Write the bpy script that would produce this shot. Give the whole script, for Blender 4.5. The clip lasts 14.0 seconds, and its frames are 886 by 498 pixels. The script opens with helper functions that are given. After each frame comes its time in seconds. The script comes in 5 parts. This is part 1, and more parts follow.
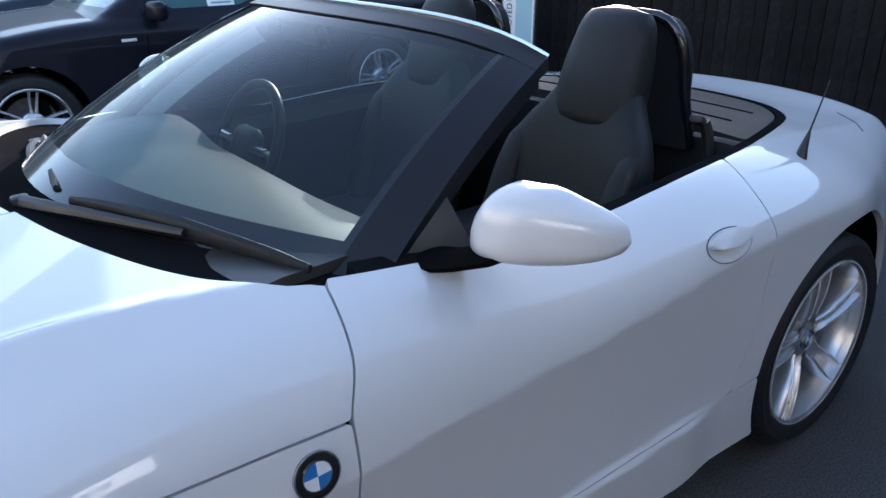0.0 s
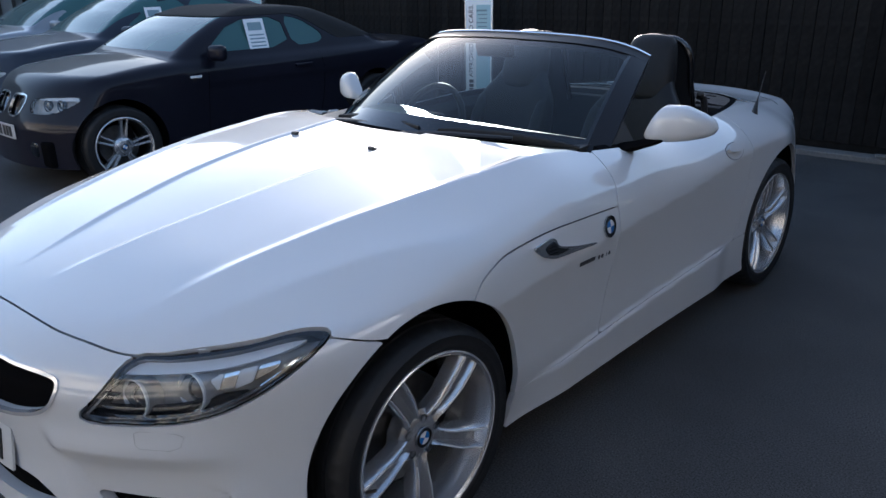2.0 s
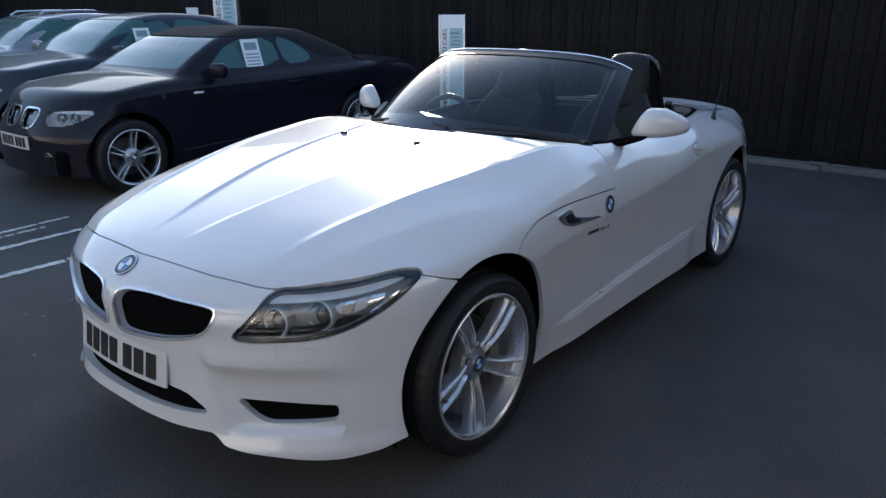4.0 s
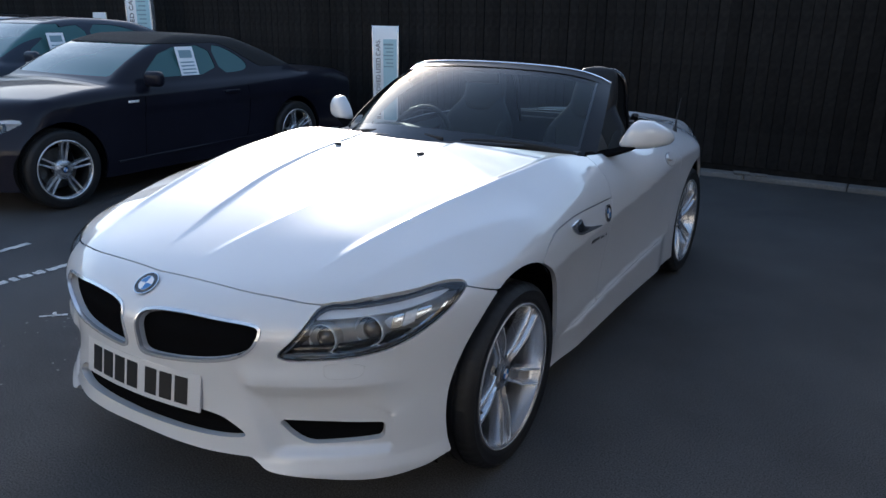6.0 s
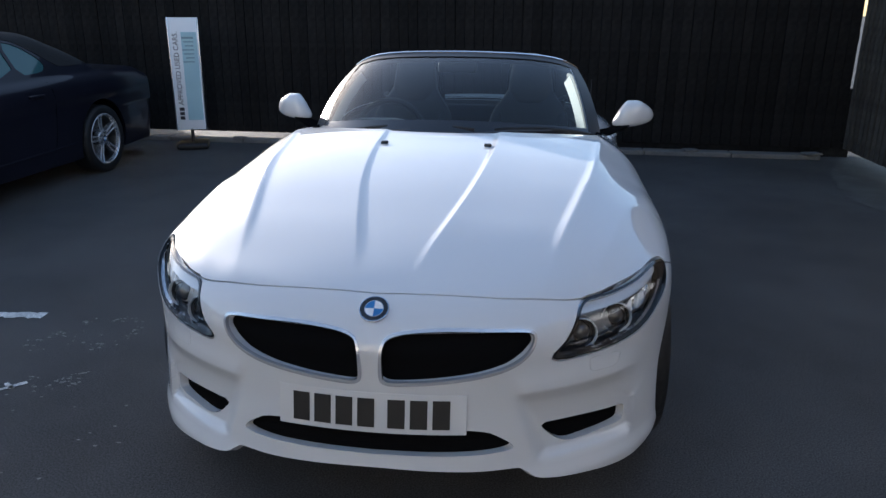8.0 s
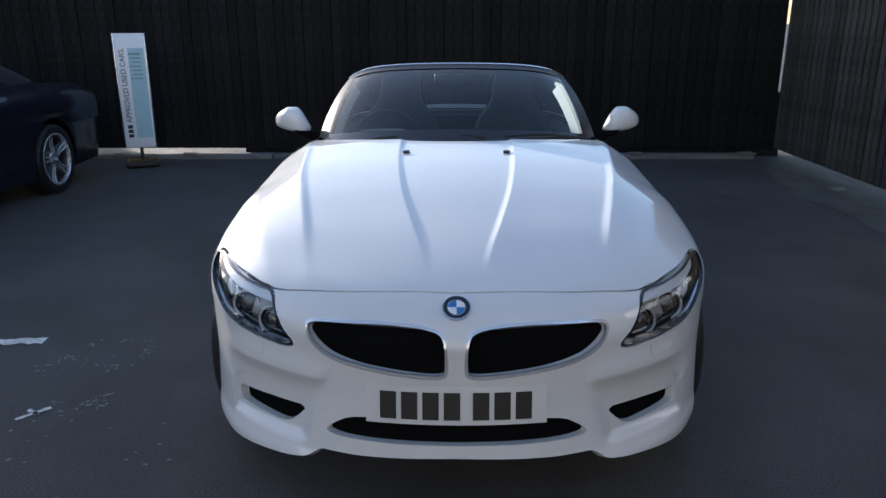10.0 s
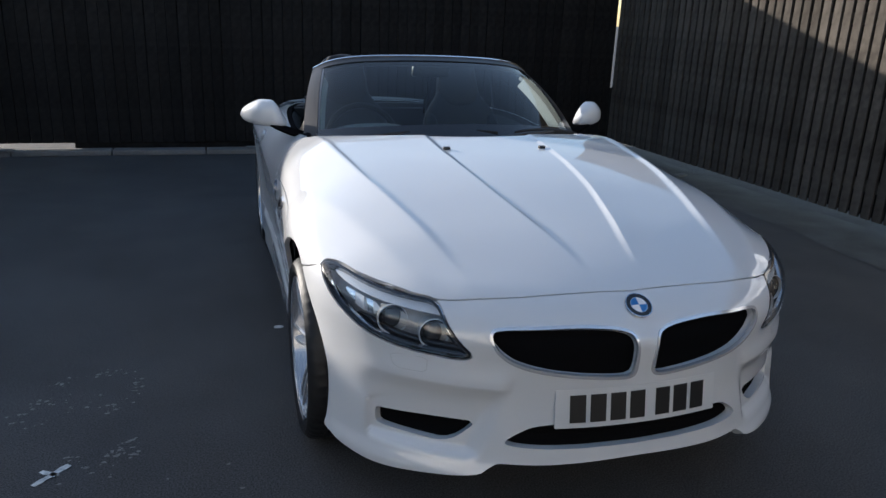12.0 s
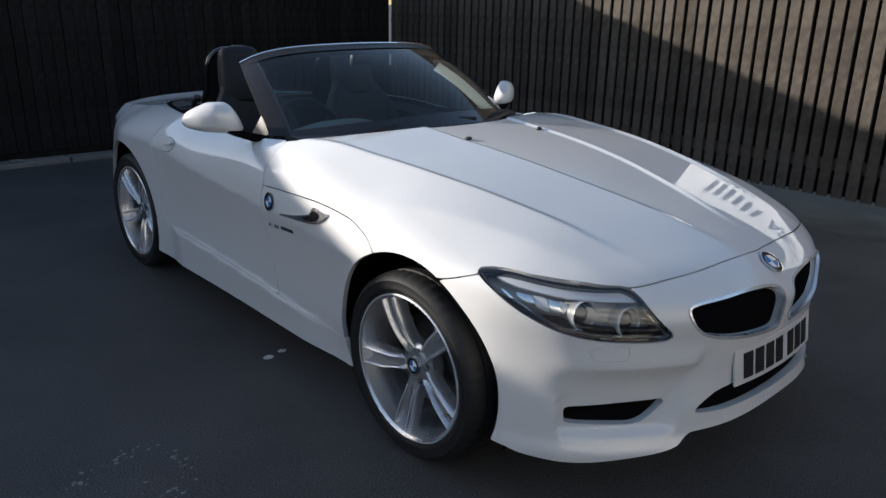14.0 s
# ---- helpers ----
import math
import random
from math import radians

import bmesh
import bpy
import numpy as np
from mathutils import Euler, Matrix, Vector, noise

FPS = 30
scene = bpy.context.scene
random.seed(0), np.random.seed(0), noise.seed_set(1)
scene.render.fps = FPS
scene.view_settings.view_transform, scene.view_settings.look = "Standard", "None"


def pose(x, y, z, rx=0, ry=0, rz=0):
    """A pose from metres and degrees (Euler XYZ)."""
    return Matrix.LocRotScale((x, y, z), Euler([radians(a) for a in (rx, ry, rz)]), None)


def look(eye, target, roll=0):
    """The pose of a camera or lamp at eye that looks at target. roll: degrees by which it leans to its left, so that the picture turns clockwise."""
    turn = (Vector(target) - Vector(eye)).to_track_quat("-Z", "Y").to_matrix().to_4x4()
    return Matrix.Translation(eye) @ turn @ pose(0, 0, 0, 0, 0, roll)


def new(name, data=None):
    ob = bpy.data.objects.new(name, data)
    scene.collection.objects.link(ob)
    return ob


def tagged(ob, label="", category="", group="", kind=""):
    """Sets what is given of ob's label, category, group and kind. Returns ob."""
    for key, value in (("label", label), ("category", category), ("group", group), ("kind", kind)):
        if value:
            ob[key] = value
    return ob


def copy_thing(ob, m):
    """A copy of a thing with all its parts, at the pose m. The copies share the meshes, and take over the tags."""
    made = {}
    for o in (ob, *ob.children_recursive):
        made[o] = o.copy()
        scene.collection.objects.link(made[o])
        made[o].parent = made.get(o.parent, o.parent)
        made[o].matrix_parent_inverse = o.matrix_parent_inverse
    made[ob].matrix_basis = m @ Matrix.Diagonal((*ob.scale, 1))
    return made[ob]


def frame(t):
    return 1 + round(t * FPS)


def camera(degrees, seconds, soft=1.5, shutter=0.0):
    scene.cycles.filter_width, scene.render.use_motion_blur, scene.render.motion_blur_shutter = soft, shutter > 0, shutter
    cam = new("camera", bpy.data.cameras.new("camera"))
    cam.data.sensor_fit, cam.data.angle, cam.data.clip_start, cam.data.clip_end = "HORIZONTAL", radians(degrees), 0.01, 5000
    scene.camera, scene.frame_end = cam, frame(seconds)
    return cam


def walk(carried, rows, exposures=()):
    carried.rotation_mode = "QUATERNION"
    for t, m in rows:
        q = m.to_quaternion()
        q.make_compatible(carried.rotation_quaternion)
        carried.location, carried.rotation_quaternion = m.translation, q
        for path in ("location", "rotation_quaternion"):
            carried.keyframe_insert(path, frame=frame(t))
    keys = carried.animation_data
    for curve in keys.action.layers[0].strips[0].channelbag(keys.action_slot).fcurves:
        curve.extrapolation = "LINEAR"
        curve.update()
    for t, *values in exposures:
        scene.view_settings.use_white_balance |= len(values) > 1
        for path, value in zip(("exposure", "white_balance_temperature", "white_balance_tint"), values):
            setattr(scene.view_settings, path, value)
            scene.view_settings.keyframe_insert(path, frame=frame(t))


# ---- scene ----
cam = camera(62.1, 14.0)
PATH = [
    (0, (1.634, 0.489, 1.415), (0.173, 1.606, 0.629), -0.6),
    (0.5, (1.785, 0.067, 1.428), (0.379, 1.285, 0.692), -0.1),
    (1, (1.878, -0.425, 1.437), (0.529, 0.863, 0.717), -0.1),
    (1.5, (1.964, -0.808, 1.461), (0.651, 0.531, 0.767), -0.6),
    (2, (2.042, -1.193, 1.479), (0.751, 0.175, 0.799), -1.0),
    (2.5, (2.082, -1.5, 1.49), (0.845, -0.079, 0.818), -1.7),
    (3, (2.159, -1.723, 1.491), (0.944, -0.271, 0.845), -0.7),
    (3.2, (2.183, -1.795, 1.5), (0.977, -0.334, 0.858), -0.5),
    (5.3, (2.124, -1.886, 1.473), (0.934, -0.392, 0.879), -0.4),
    (5.5, (2.089, -1.921, 1.483), (0.945, -0.394, 0.884), -0.0),
    (6, (1.83, -2.077, 1.488), (0.842, -0.443, 0.891), 0.9),
    (6.5, (1.487, -2.191, 1.47), (0.66, -0.471, 0.873), 0.2),
    (7, (1.089, -2.37, 1.483), (0.505, -0.558, 0.87), 1.5),
    (7.5, (0.737, -2.49, 1.478), (0.352, -0.629, 0.855), 1.0),
    (8, (0.419, -2.556, 1.481), (0.173, -0.669, 0.866), 0.4),
    (8.2, (0.302, -2.604, 1.49), (0.11, -0.712, 0.873), -0.2),
    (10.3, (-0.045, -2.707, 1.488), (-0.039, -0.794, 0.903), 1.0),
    (10.5, (-0.094, -2.687, 1.482), (-0.07, -0.775, 0.896), 2.5),
    (11, (-0.351, -2.614, 1.485), (-0.188, -0.709, 0.9), 2.2),
    (11.5, (-0.715, -2.557, 1.481), (-0.359, -0.679, 0.894), 2.4),
    (12, (-1.137, -2.45, 1.475), (-0.549, -0.635, 0.876), 2.4),
    (12.5, (-1.487, -2.28, 1.479), (-0.717, -0.541, 0.859), 1.5),
    (13, (-1.831, -2.097, 1.48), (-0.838, -0.481, 0.844), 0.9),
    (13.5, (-2.037, -1.873, 1.465), (-0.892, -0.361, 0.831), 0.7),
    (14, (-2.256, -1.689, 1.471), (-0.975, -0.288, 0.84), 1.2),
]
EXPOSURES = [(0, 2.1, 6150, 16), (0.6, 1.7, 6150, 16), (1.5, 1.4, 6150, 16), (3, 1.4, 6250, 14), (6, 1.4, 6300, 14), (7.5, 1.2, 6200, 15), (10.5, 1.1, 6200, 15), (12.5, 0.85, 6400, 13), (14, 0.75, 6550, 13)]
walk(cam, [(t, look(eye, target, roll)) for t, eye, target, roll in PATH], EXPOSURES)

# ---- sky and sun ----
SUN_AZ, SUN_EL = -41.0, 13.5
sun_to = Vector((math.sin(radians(SUN_AZ)) * math.cos(radians(SUN_EL)), math.cos(radians(SUN_AZ)) * math.cos(radians(SUN_EL)), math.sin(radians(SUN_EL))))
world = bpy.data.worlds.new("sky")
scene.world = world
world.use_nodes = True
wn = world.node_tree.nodes
sky = wn.new("ShaderNodeTexSky")
sky.sky_type, sky.sun_disc = "NISHITA", False
sky.sun_elevation, sky.sun_rotation = radians(SUN_EL), radians(SUN_AZ)
sky.air_density, sky.dust_density, sky.ozone_density = 1.0, 0.6, 1.0
wn["Background"].inputs[1].default_value = 0.15
world.node_tree.links.new(sky.outputs[0], wn["Background"].inputs[0])
sun = new("sun", bpy.data.lights.new("sun", "SUN"))
sun.data.energy, sun.data.angle, sun.data.color = 4.4, radians(0.55), (1.0, 0.93, 0.82)
sun.matrix_world = look(sun_to * 30, (0, 0, 0))

# ---- materials ----


def material(name, colour, rough=0.5, metal=0.0, coat=0.0, grain=0.0, grain_scale=40.0, stain=0.0, stain_scale=2.0, bump=0.0, bump_scale=200.0, spec=0.5, each=0.0, wear_rough=0.0, coat_ior=1.5):
    m = bpy.data.materials.new(name)
    m.use_nodes = True
    n, l = m.node_tree.nodes, m.node_tree.links
    b = n["Principled BSDF"]
    b.inputs["Base Color"].default_value = (*colour, 1)
    b.inputs["Roughness"].default_value, b.inputs["Metallic"].default_value = rough, metal
    b.inputs["Coat Weight"].default_value, b.inputs["Coat Roughness"].default_value = coat, 0.03
    b.inputs["Specular IOR Level"].default_value, b.inputs["Coat IOR"].default_value = spec, coat_ior
    at = n.new("ShaderNodeTexCoord").outputs["Object"]
    value = None
    for amount, scale, detail in ((grain, grain_scale, 6), (stain, stain_scale, 4)):
        if amount:
            t = n.new("ShaderNodeTexNoise")
            t.inputs["Scale"].default_value, t.inputs["Detail"].default_value = scale, detail
            l.new(at, t.inputs["Vector"])
            r = n.new("ShaderNodeMapRange")
            r.inputs["From Min"].default_value, r.inputs["From Max"].default_value = 0.3, 0.7
            r.inputs["To Min"].default_value, r.inputs["To Max"].default_value = 1 - amount, 1 + amount
            l.new(t.outputs[0], r.inputs["Value"])
            if value is None:
                value = r.outputs[0]
            else:
                k = n.new("ShaderNodeMath")
                k.operation = "MULTIPLY"
                l.new(value, k.inputs[0]), l.new(r.outputs[0], k.inputs[1])
                value = k.outputs[0]
    if each:
        o = n.new("ShaderNodeObjectInfo")
        r = n.new("ShaderNodeMapRange")
        r.inputs["To Min"].default_value, r.inputs["To Max"].default_value = 1 - each, 1 + each
        l.new(o.outputs["Random"], r.inputs["Value"])
        if value is None:
            value = r.outputs[0]
        else:
            k = n.new("ShaderNodeMath")
            k.operation = "MULTIPLY"
            l.new(value, k.inputs[0]), l.new(r.outputs[0], k.inputs[1])
            value = k.outputs[0]
    if value is not None:
        v = n.new("ShaderNodeVectorMath")
        v.operation = "SCALE"
        v.inputs[0].default_value = colour
        l.new(value, v.inputs["Scale"])
        l.new(v.outputs[0], b.inputs["Base Color"])
    if wear_rough:
        t = n.new("ShaderNodeTexNoise")
        t.inputs["Scale"].default_value = 3.0
        l.new(at, t.inputs["Vector"])
        r = n.new("ShaderNodeMapRange")
        r.inputs["To Min"].default_value, r.inputs["To Max"].default_value = rough - wear_rough, rough + wear_rough
        l.new(t.outputs[0], r.inputs["Value"])
        l.new(r.outputs[0], b.inputs["Roughness"])
    if bump:
        t = n.new("ShaderNodeTexNoise")
        t.inputs["Scale"].default_value, t.inputs["Detail"].default_value = bump_scale, 3
        l.new(at, t.inputs["Vector"])
        k = n.new("ShaderNodeBump")
        k.inputs["Strength"].default_value, k.inputs["Distance"].default_value = 1.0, bump
        l.new(t.outputs[0], k.inputs["Height"])
        l.new(k.outputs[0], b.inputs["Normal"])
    return m


def glass(name, tint=(0.8, 0.87, 0.87), gloss_at_front=0.06):
    """A thin pane: clear, with a mirror's gloss that grows at a slant, alike from both sides."""
    m = bpy.data.materials.new(name)
    m.use_nodes = True
    n, l = m.node_tree.nodes, m.node_tree.links
    n.remove(n["Principled BSDF"])
    clear, gloss, mix, slant = n.new("ShaderNodeBsdfTransparent"), n.new("ShaderNodeBsdfGlossy"), n.new("ShaderNodeMixShader"), n.new("ShaderNodeLayerWeight")
    clear.inputs[0].default_value = (*tint, 1)
    gloss.inputs["Roughness"].default_value = 0.0
    slant.inputs["Blend"].default_value = 0.5
    power, ease = n.new("ShaderNodeMath"), n.new("ShaderNodeMapRange")
    power.operation = "POWER"
    power.inputs[1].default_value = 5.0
    ease.inputs["To Min"].default_value, ease.inputs["To Max"].default_value = gloss_at_front, 1.0
    l.new(slant.outputs["Facing"], power.inputs[0]), l.new(power.outputs[0], ease.inputs["Value"])
    l.new(ease.outputs[0], mix.inputs[0]), l.new(clear.outputs[0], mix.inputs[1]), l.new(gloss.outputs[0], mix.inputs[2])
    l.new(mix.outputs[0], n["Material Output"].inputs[0])
    return m


WHITE = material("white_car_paint", (0.65, 0.655, 0.66), 0.4, coat=1.0, coat_ior=1.75, spec=0.06, stain=0.015, stain_scale=1.3)
BLACK_PAINT = material("black_car_paint", (0.010, 0.010, 0.017), 0.4, coat=0.55, coat_ior=1.33, spec=0.08, stain=0.2)
GREY_PAINT = material("grey_car_paint", (0.024, 0.032, 0.048), 0.42, metal=0.2, coat=0.6, coat_ior=1.35, spec=0.15, stain=0.1)
SILVER_PAINT = material("silver_car_paint", (0.26, 0.275, 0.29), 0.3, metal=0.6, coat=0.9, stain=0.06)
DARK = material("dark_underside", (0.006, 0.006, 0.0065), 0.9, spec=0.0)
BLACK_TRIM = material("black_plastic_trim", (0.018, 0.018, 0.02), 0.42, bump=0.0004, bump_scale=700, stain=0.2, stain_scale=5)
GLOSS_BLACK = material("gloss_black", (0.010, 0.010, 0.012), 0.12, coat=0.6)
RUBBER = material("tyre_rubber", (0.015, 0.015, 0.016), 0.52, spec=0.3, grain=0.15, grain_scale=60, bump=0.0005, bump_scale=300)
ALLOY = material("silver_alloy", (0.58, 0.585, 0.60), 0.26, metal=0.75, coat=0.5, grain=0.05, grain_scale=25)
POLISHED = material("polished_edge", (0.80, 0.80, 0.82), 0.18, metal=0.5, coat=0.6)
CHROME = material("chrome", (0.80, 0.80, 0.82), 0.06, metal=1.0)
SURROUND = material("satin_surround", (0.82, 0.82, 0.84), 0.16, metal=0.6, coat=0.8)
STEEL = material("brake_steel", (0.10, 0.10, 0.10), 0.38, metal=0.9, grain=0.2, grain_scale=30)
LEATHER = material("black_leather", (0.011, 0.0105, 0.011), 0.5, spec=0.3, grain=0.12, grain_scale=30, bump=0.0012, bump_scale=260)
SOFT_BLACK = material("dashboard_vinyl", (0.011, 0.011, 0.012), 0.6, spec=0.25, bump=0.0008, bump_scale=400, stain=0.15)
COWL_BLACK = material("cowl_plastic", (0.010, 0.010, 0.011), 0.8, spec=0.0, bump=0.0003, bump_scale=600, stain=0.2, stain_scale=5)
GREY_COVER = material("grey_cover", (0.030, 0.030, 0.032), 0.6, spec=0.2, grain=0.1, grain_scale=50, bump=0.0005, bump_scale=500)
WINDSCREEN = glass("windscreen_glass", (0.50, 0.61, 0.62), 0.06)
# cyan base colour stands in for sky mirrored in the parked cars' windows
DARK_GLASS = material("sky_cyan_window_glass", (0.04, 0.11, 0.115), 0.06, spec=0.25, coat=0.25, coat_ior=1.4)
DULL_PANE = material("dull_window", (0.10, 0.115, 0.13), 0.35)
LAMP_GLASS = glass("lamp_glass", (0.93, 0.95, 0.96), 0.09)
PLATE_WHITE = material("plate_white", (0.60, 0.60, 0.595), 0.3, stain=0.03)
PLATE_BLACK = material("plate_black", (0.012, 0.012, 0.012), 0.4)
BLUE = material("emblem_blue", (0.02, 0.16, 0.42), 0.25, coat=0.6)
EMBLEM_WHITE = material("emblem_white", (0.75, 0.76, 0.78), 0.25, coat=0.6)
ASPHALT = material("asphalt", (0.062, 0.061, 0.062), 0.80, grain=0.8, grain_scale=170, stain=0.24, stain_scale=1.1, bump=0.006, bump_scale=280, wear_rough=0.12)

# the sports car's outer skin: an implicit solid with a flowing top, side, nose and tail

def spline(keys):
    """A smooth curve through (position, value) keys, flat beyond its ends."""
    xs = np.array([k[0] for k in keys], float)
    ys = np.array([k[1] for k in keys], float)
    d = np.diff(ys) / np.diff(xs)
    m = np.zeros(len(xs))
    m[1:-1] = np.where(d[:-1] * d[1:] > 0, 2 * d[:-1] * d[1:] / np.where(d[:-1] + d[1:] == 0, 1, d[:-1] + d[1:]), 0)
    m[0], m[-1] = d[0], d[-1]

    def at(p):
        p = np.asarray(p, float)
        q = np.clip(p, xs[0], xs[-1])
        i = np.clip(np.searchsorted(xs, q) - 1, 0, len(xs) - 2)
        h = xs[i + 1] - xs[i]
        u = (q - xs[i]) / h
        return ((1 + 2 * u) * (1 - u) ** 2 * ys[i] + u * (1 - u) ** 2 * h * m[i]
                + u * u * (3 - 2 * u) * ys[i + 1] + u * u * (u - 1) * h * m[i + 1])
    return at


def smax(a, b, k):
    h = np.clip(0.5 + 0.5 * (a - b) / k, 0, 1)
    return b + (a - b) * h + k * h * (1 - h)


def step(e0, e1, v):
    u = np.clip((v - e0) / (e1 - e0), 0, 1)
    return u * u * (3 - 2 * u)


def ramp(v, w):
    """Nought below 0, then rising by 1 in 1, rounded over the width w."""
    return 0.5 * (v + np.sqrt(v * v + w * w))


# height of the top along the middle, nose to tail
TOP = spline([(-0.90, 0.615), (-0.80, 0.700), (-0.70, 0.748), (-0.50, 0.808), (-0.25, 0.864), (0.0, 0.912), (0.25, 0.947), (0.41, 0.963), (0.75, 0.990),
              (1.05, 0.985), (1.6, 0.950), (2.2, 0.942), (2.45, 0.930), (2.7, 0.902), (3.1, 0.868), (3.37, 0.85)])
CREASE_IN = spline([(-0.70, 0.085), (-0.55, 0.102), (-0.30, 0.155), (-0.03, 0.205), (0.25, 0.235), (0.42, 0.245), (0.8, 0.25)])
CREASE_OUT = spline([(-0.70, 0.44), (-0.55, 0.465), (-0.39, 0.500), (-0.32, 0.514), (-0.08, 0.568), (0.25, 0.632), (0.7, 0.68), (1.1, 0.70), (1.8, 0.72), (2.3, 0.66), (3.2, 0.60)])
FALL = spline([(-0.9, 0.05), (-0.6, 0.07), (-0.4, 0.09), (-0.1, 0.17), (0.1, 0.28), (0.3, 0.42), (0.9, 0.48), (1.5, 0.30), (2.1, 0.28), (2.8, 0.35)])
CROWN = spline([(-0.9, 0.14), (-0.6, 0.11), (-0.3, 0.060), (0.0, 0.055), (0.6, 0.065), (1.0, 0.10), (1.4, 0.12), (2.0, 0.06), (2.6, 0.06)])
CREASE_WING = spline([(-0.72, 0.50), (-0.593, 0.563), (-0.40, 0.636), (-0.16, 0.706), (0.10, 0.78), (0.3, 0.84)])
FALL_WING = spline([(-0.9, 0.12), (-0.6, 0.15), (-0.4, 0.22), (-0.1, 0.34), (0.05, 0.28), (0.25, 0.0)])
# half width, by height, at four heights of the side
W_SILL = spline([(-0.9, 0.85), (-0.4, 0.858), (0.45, 0.828), (1.2, 0.825), (1.9, 0.845), (2.45, 0.866), (2.7, 0.815), (2.9, 0.76), (3.2, 0.66), (3.4, 0.58)])
W_LOW = spline([(-0.9, 0.86), (-0.4, 0.880), (0.0, 0.888), (0.5, 0.852), (1.2, 0.835), (1.8, 0.845), (2.42, 0.872), (2.7, 0.845), (2.9, 0.79), (3.2, 0.67), (3.4, 0.57)])
W_MID = spline([(-0.9, 0.87), (-0.4, 0.893), (0.0, 0.899), (0.6, 0.878), (1.3, 0.866), (1.9, 0.868), (2.42, 0.872), (2.7, 0.812), (2.9, 0.742), (3.2, 0.638), (3.4, 0.56)])
W_TOP = spline([(-0.9, 0.86), (-0.3, 0.868), (0.2, 0.855), (0.8, 0.825), (1.3, 0.800), (1.9, 0.785), (2.4, 0.772), (2.9, 0.668), (3.4, 0.50)])
WAIST = spline([(-0.8, 0.63), (0.0, 0.64), (0.85, 0.68), (1.5, 0.715), (2.0, 0.765), (2.5, 0.78), (3.2, 0.78)])
NOSE = spline([(0.10, 0.06), (0.17, -0.012), (0.22, -0.022), (0.27, 0.0), (0.36, 0.012), (0.45, 0.022), (0.55, 0.018), (0.62, 0.012), (0.68, 0.034),
               (0.714, 0.062), (0.76, 0.12), (0.80, 0.20), (0.90, 0.45)])
UNDER = spline([(-0.9, 0.178), (-0.45, 0.180), (0.4, 0.175), (1.2, 0.175), (2.0, 0.185), (2.6, 0.19), (3.0, 0.21), (3.4, 0.26)])


def tent(u, near, far):
    """A sharp ridge at nought: steep towards the middle of the car, easing off outwards."""
    return -smax(-2 * step(-near, near, u), -np.exp(-np.clip(u, -0.05, 2) / far), 0.28)


def top_height(a, y):
    ci, co = CREASE_IN(y), CREASE_OUT(y)
    z = TOP(y) - CROWN(y) * a * a
    rear = 1 - step(0.55, 0.9, y)
    inner, outer = step(-0.66, -0.30, y) * rear, step(-0.56, -0.20, y) * rear
    z = z + 0.0070 * inner * tent(a - ci, 0.026, 0.16) + 0.0085 * outer * tent(a - co, 0.036, 0.12)
    z = z - FALL(y) * ramp(a - co, 0.004) - FALL_WING(y) * ramp(a - CREASE_WING(y), 0.012)
    # the tail lid kicks up, the rear haunches rise
    z = z + 0.022 * step(2.9, 3.35, y) * (1 - step(0.4, 0.8, a))
    return z


def half_width(y, z):
    wa = WAIST(y)
    lo, mi, to, si = W_LOW(y), W_MID(y), W_TOP(y), W_SILL(y)
    z1, z2 = 0.40, wa
    w = np.where(z < z1, lo + (si - lo) * step(z1, 0.16, z),
                 np.where(z < z2, lo + (mi - lo) * np.clip((z - z1) / (z2 - z1), 0, 1) ** 1.7, mi))
    # above the waist the side leans in
    up = np.clip(z - z2, 0, 1)
    w = w - (mi - to) * (up / (0.90 - z2)) ** 1.45 * (z > z2)
    # the sill's ledge, rising towards the rear
    led = 0.296 + 0.05 * (y - 0.464)
    on = step(0.42, 0.7, y) * (1 - step(1.78, 1.95, y))
    w = w + 0.018 * on * step(led + 0.014, led - 0.014, z)
    return w


NOSE_PLAN = spline([(0.0, -0.85), (0.13, -0.845), (0.26, -0.828), (0.46, -0.748), (0.60, -0.662), (0.72, -0.558), (0.80, -0.44), (0.85, -0.325),
                    (0.89, -0.14), (0.93, 0.4)])


def nose_line(a):
    return NOSE_PLAN(np.clip(a, 0, 0.93))


UNDER_NOSE = spline([(0.0, 0.280), (0.40, 0.268), (0.425, 0.255), (0.458, 0.235), (0.58, 0.215), (0.735, 0.199), (0.80, 0.206), (0.83, 0.220), (0.88, 0.235)])


def under(a, y):
    """Height of the lower edge: the middle of the nose is cut higher than its corners."""
    return UNDER(y) + (UNDER_NOSE(a) - UNDER(y)) * (1 - step(-0.36, -0.31, y))


SCOOP = spline([(0.225, 0.0), (0.262, 0.0), (0.273, 0.004), (0.296, 0.030), (0.335, 0.029), (0.385, 0.022), (0.45, 0.007), (0.482, -0.007), (0.496, -0.013), (0.510, -0.012), (0.55, -0.003), (0.575, 0.0)])


def scoop(a, z):
    """How far the lower corners of the nose are drawn in, round the brake inlets."""
    across = step(0.415, 0.462, a + 0.35 * (z - 0.36))
    stop = 1 - step(0.722 - 0.07 * step(0.375, 0.43, z), 0.736 + 0.05 * step(0.375, 0.43, z), a)
    return SCOOP(z) * across * stop


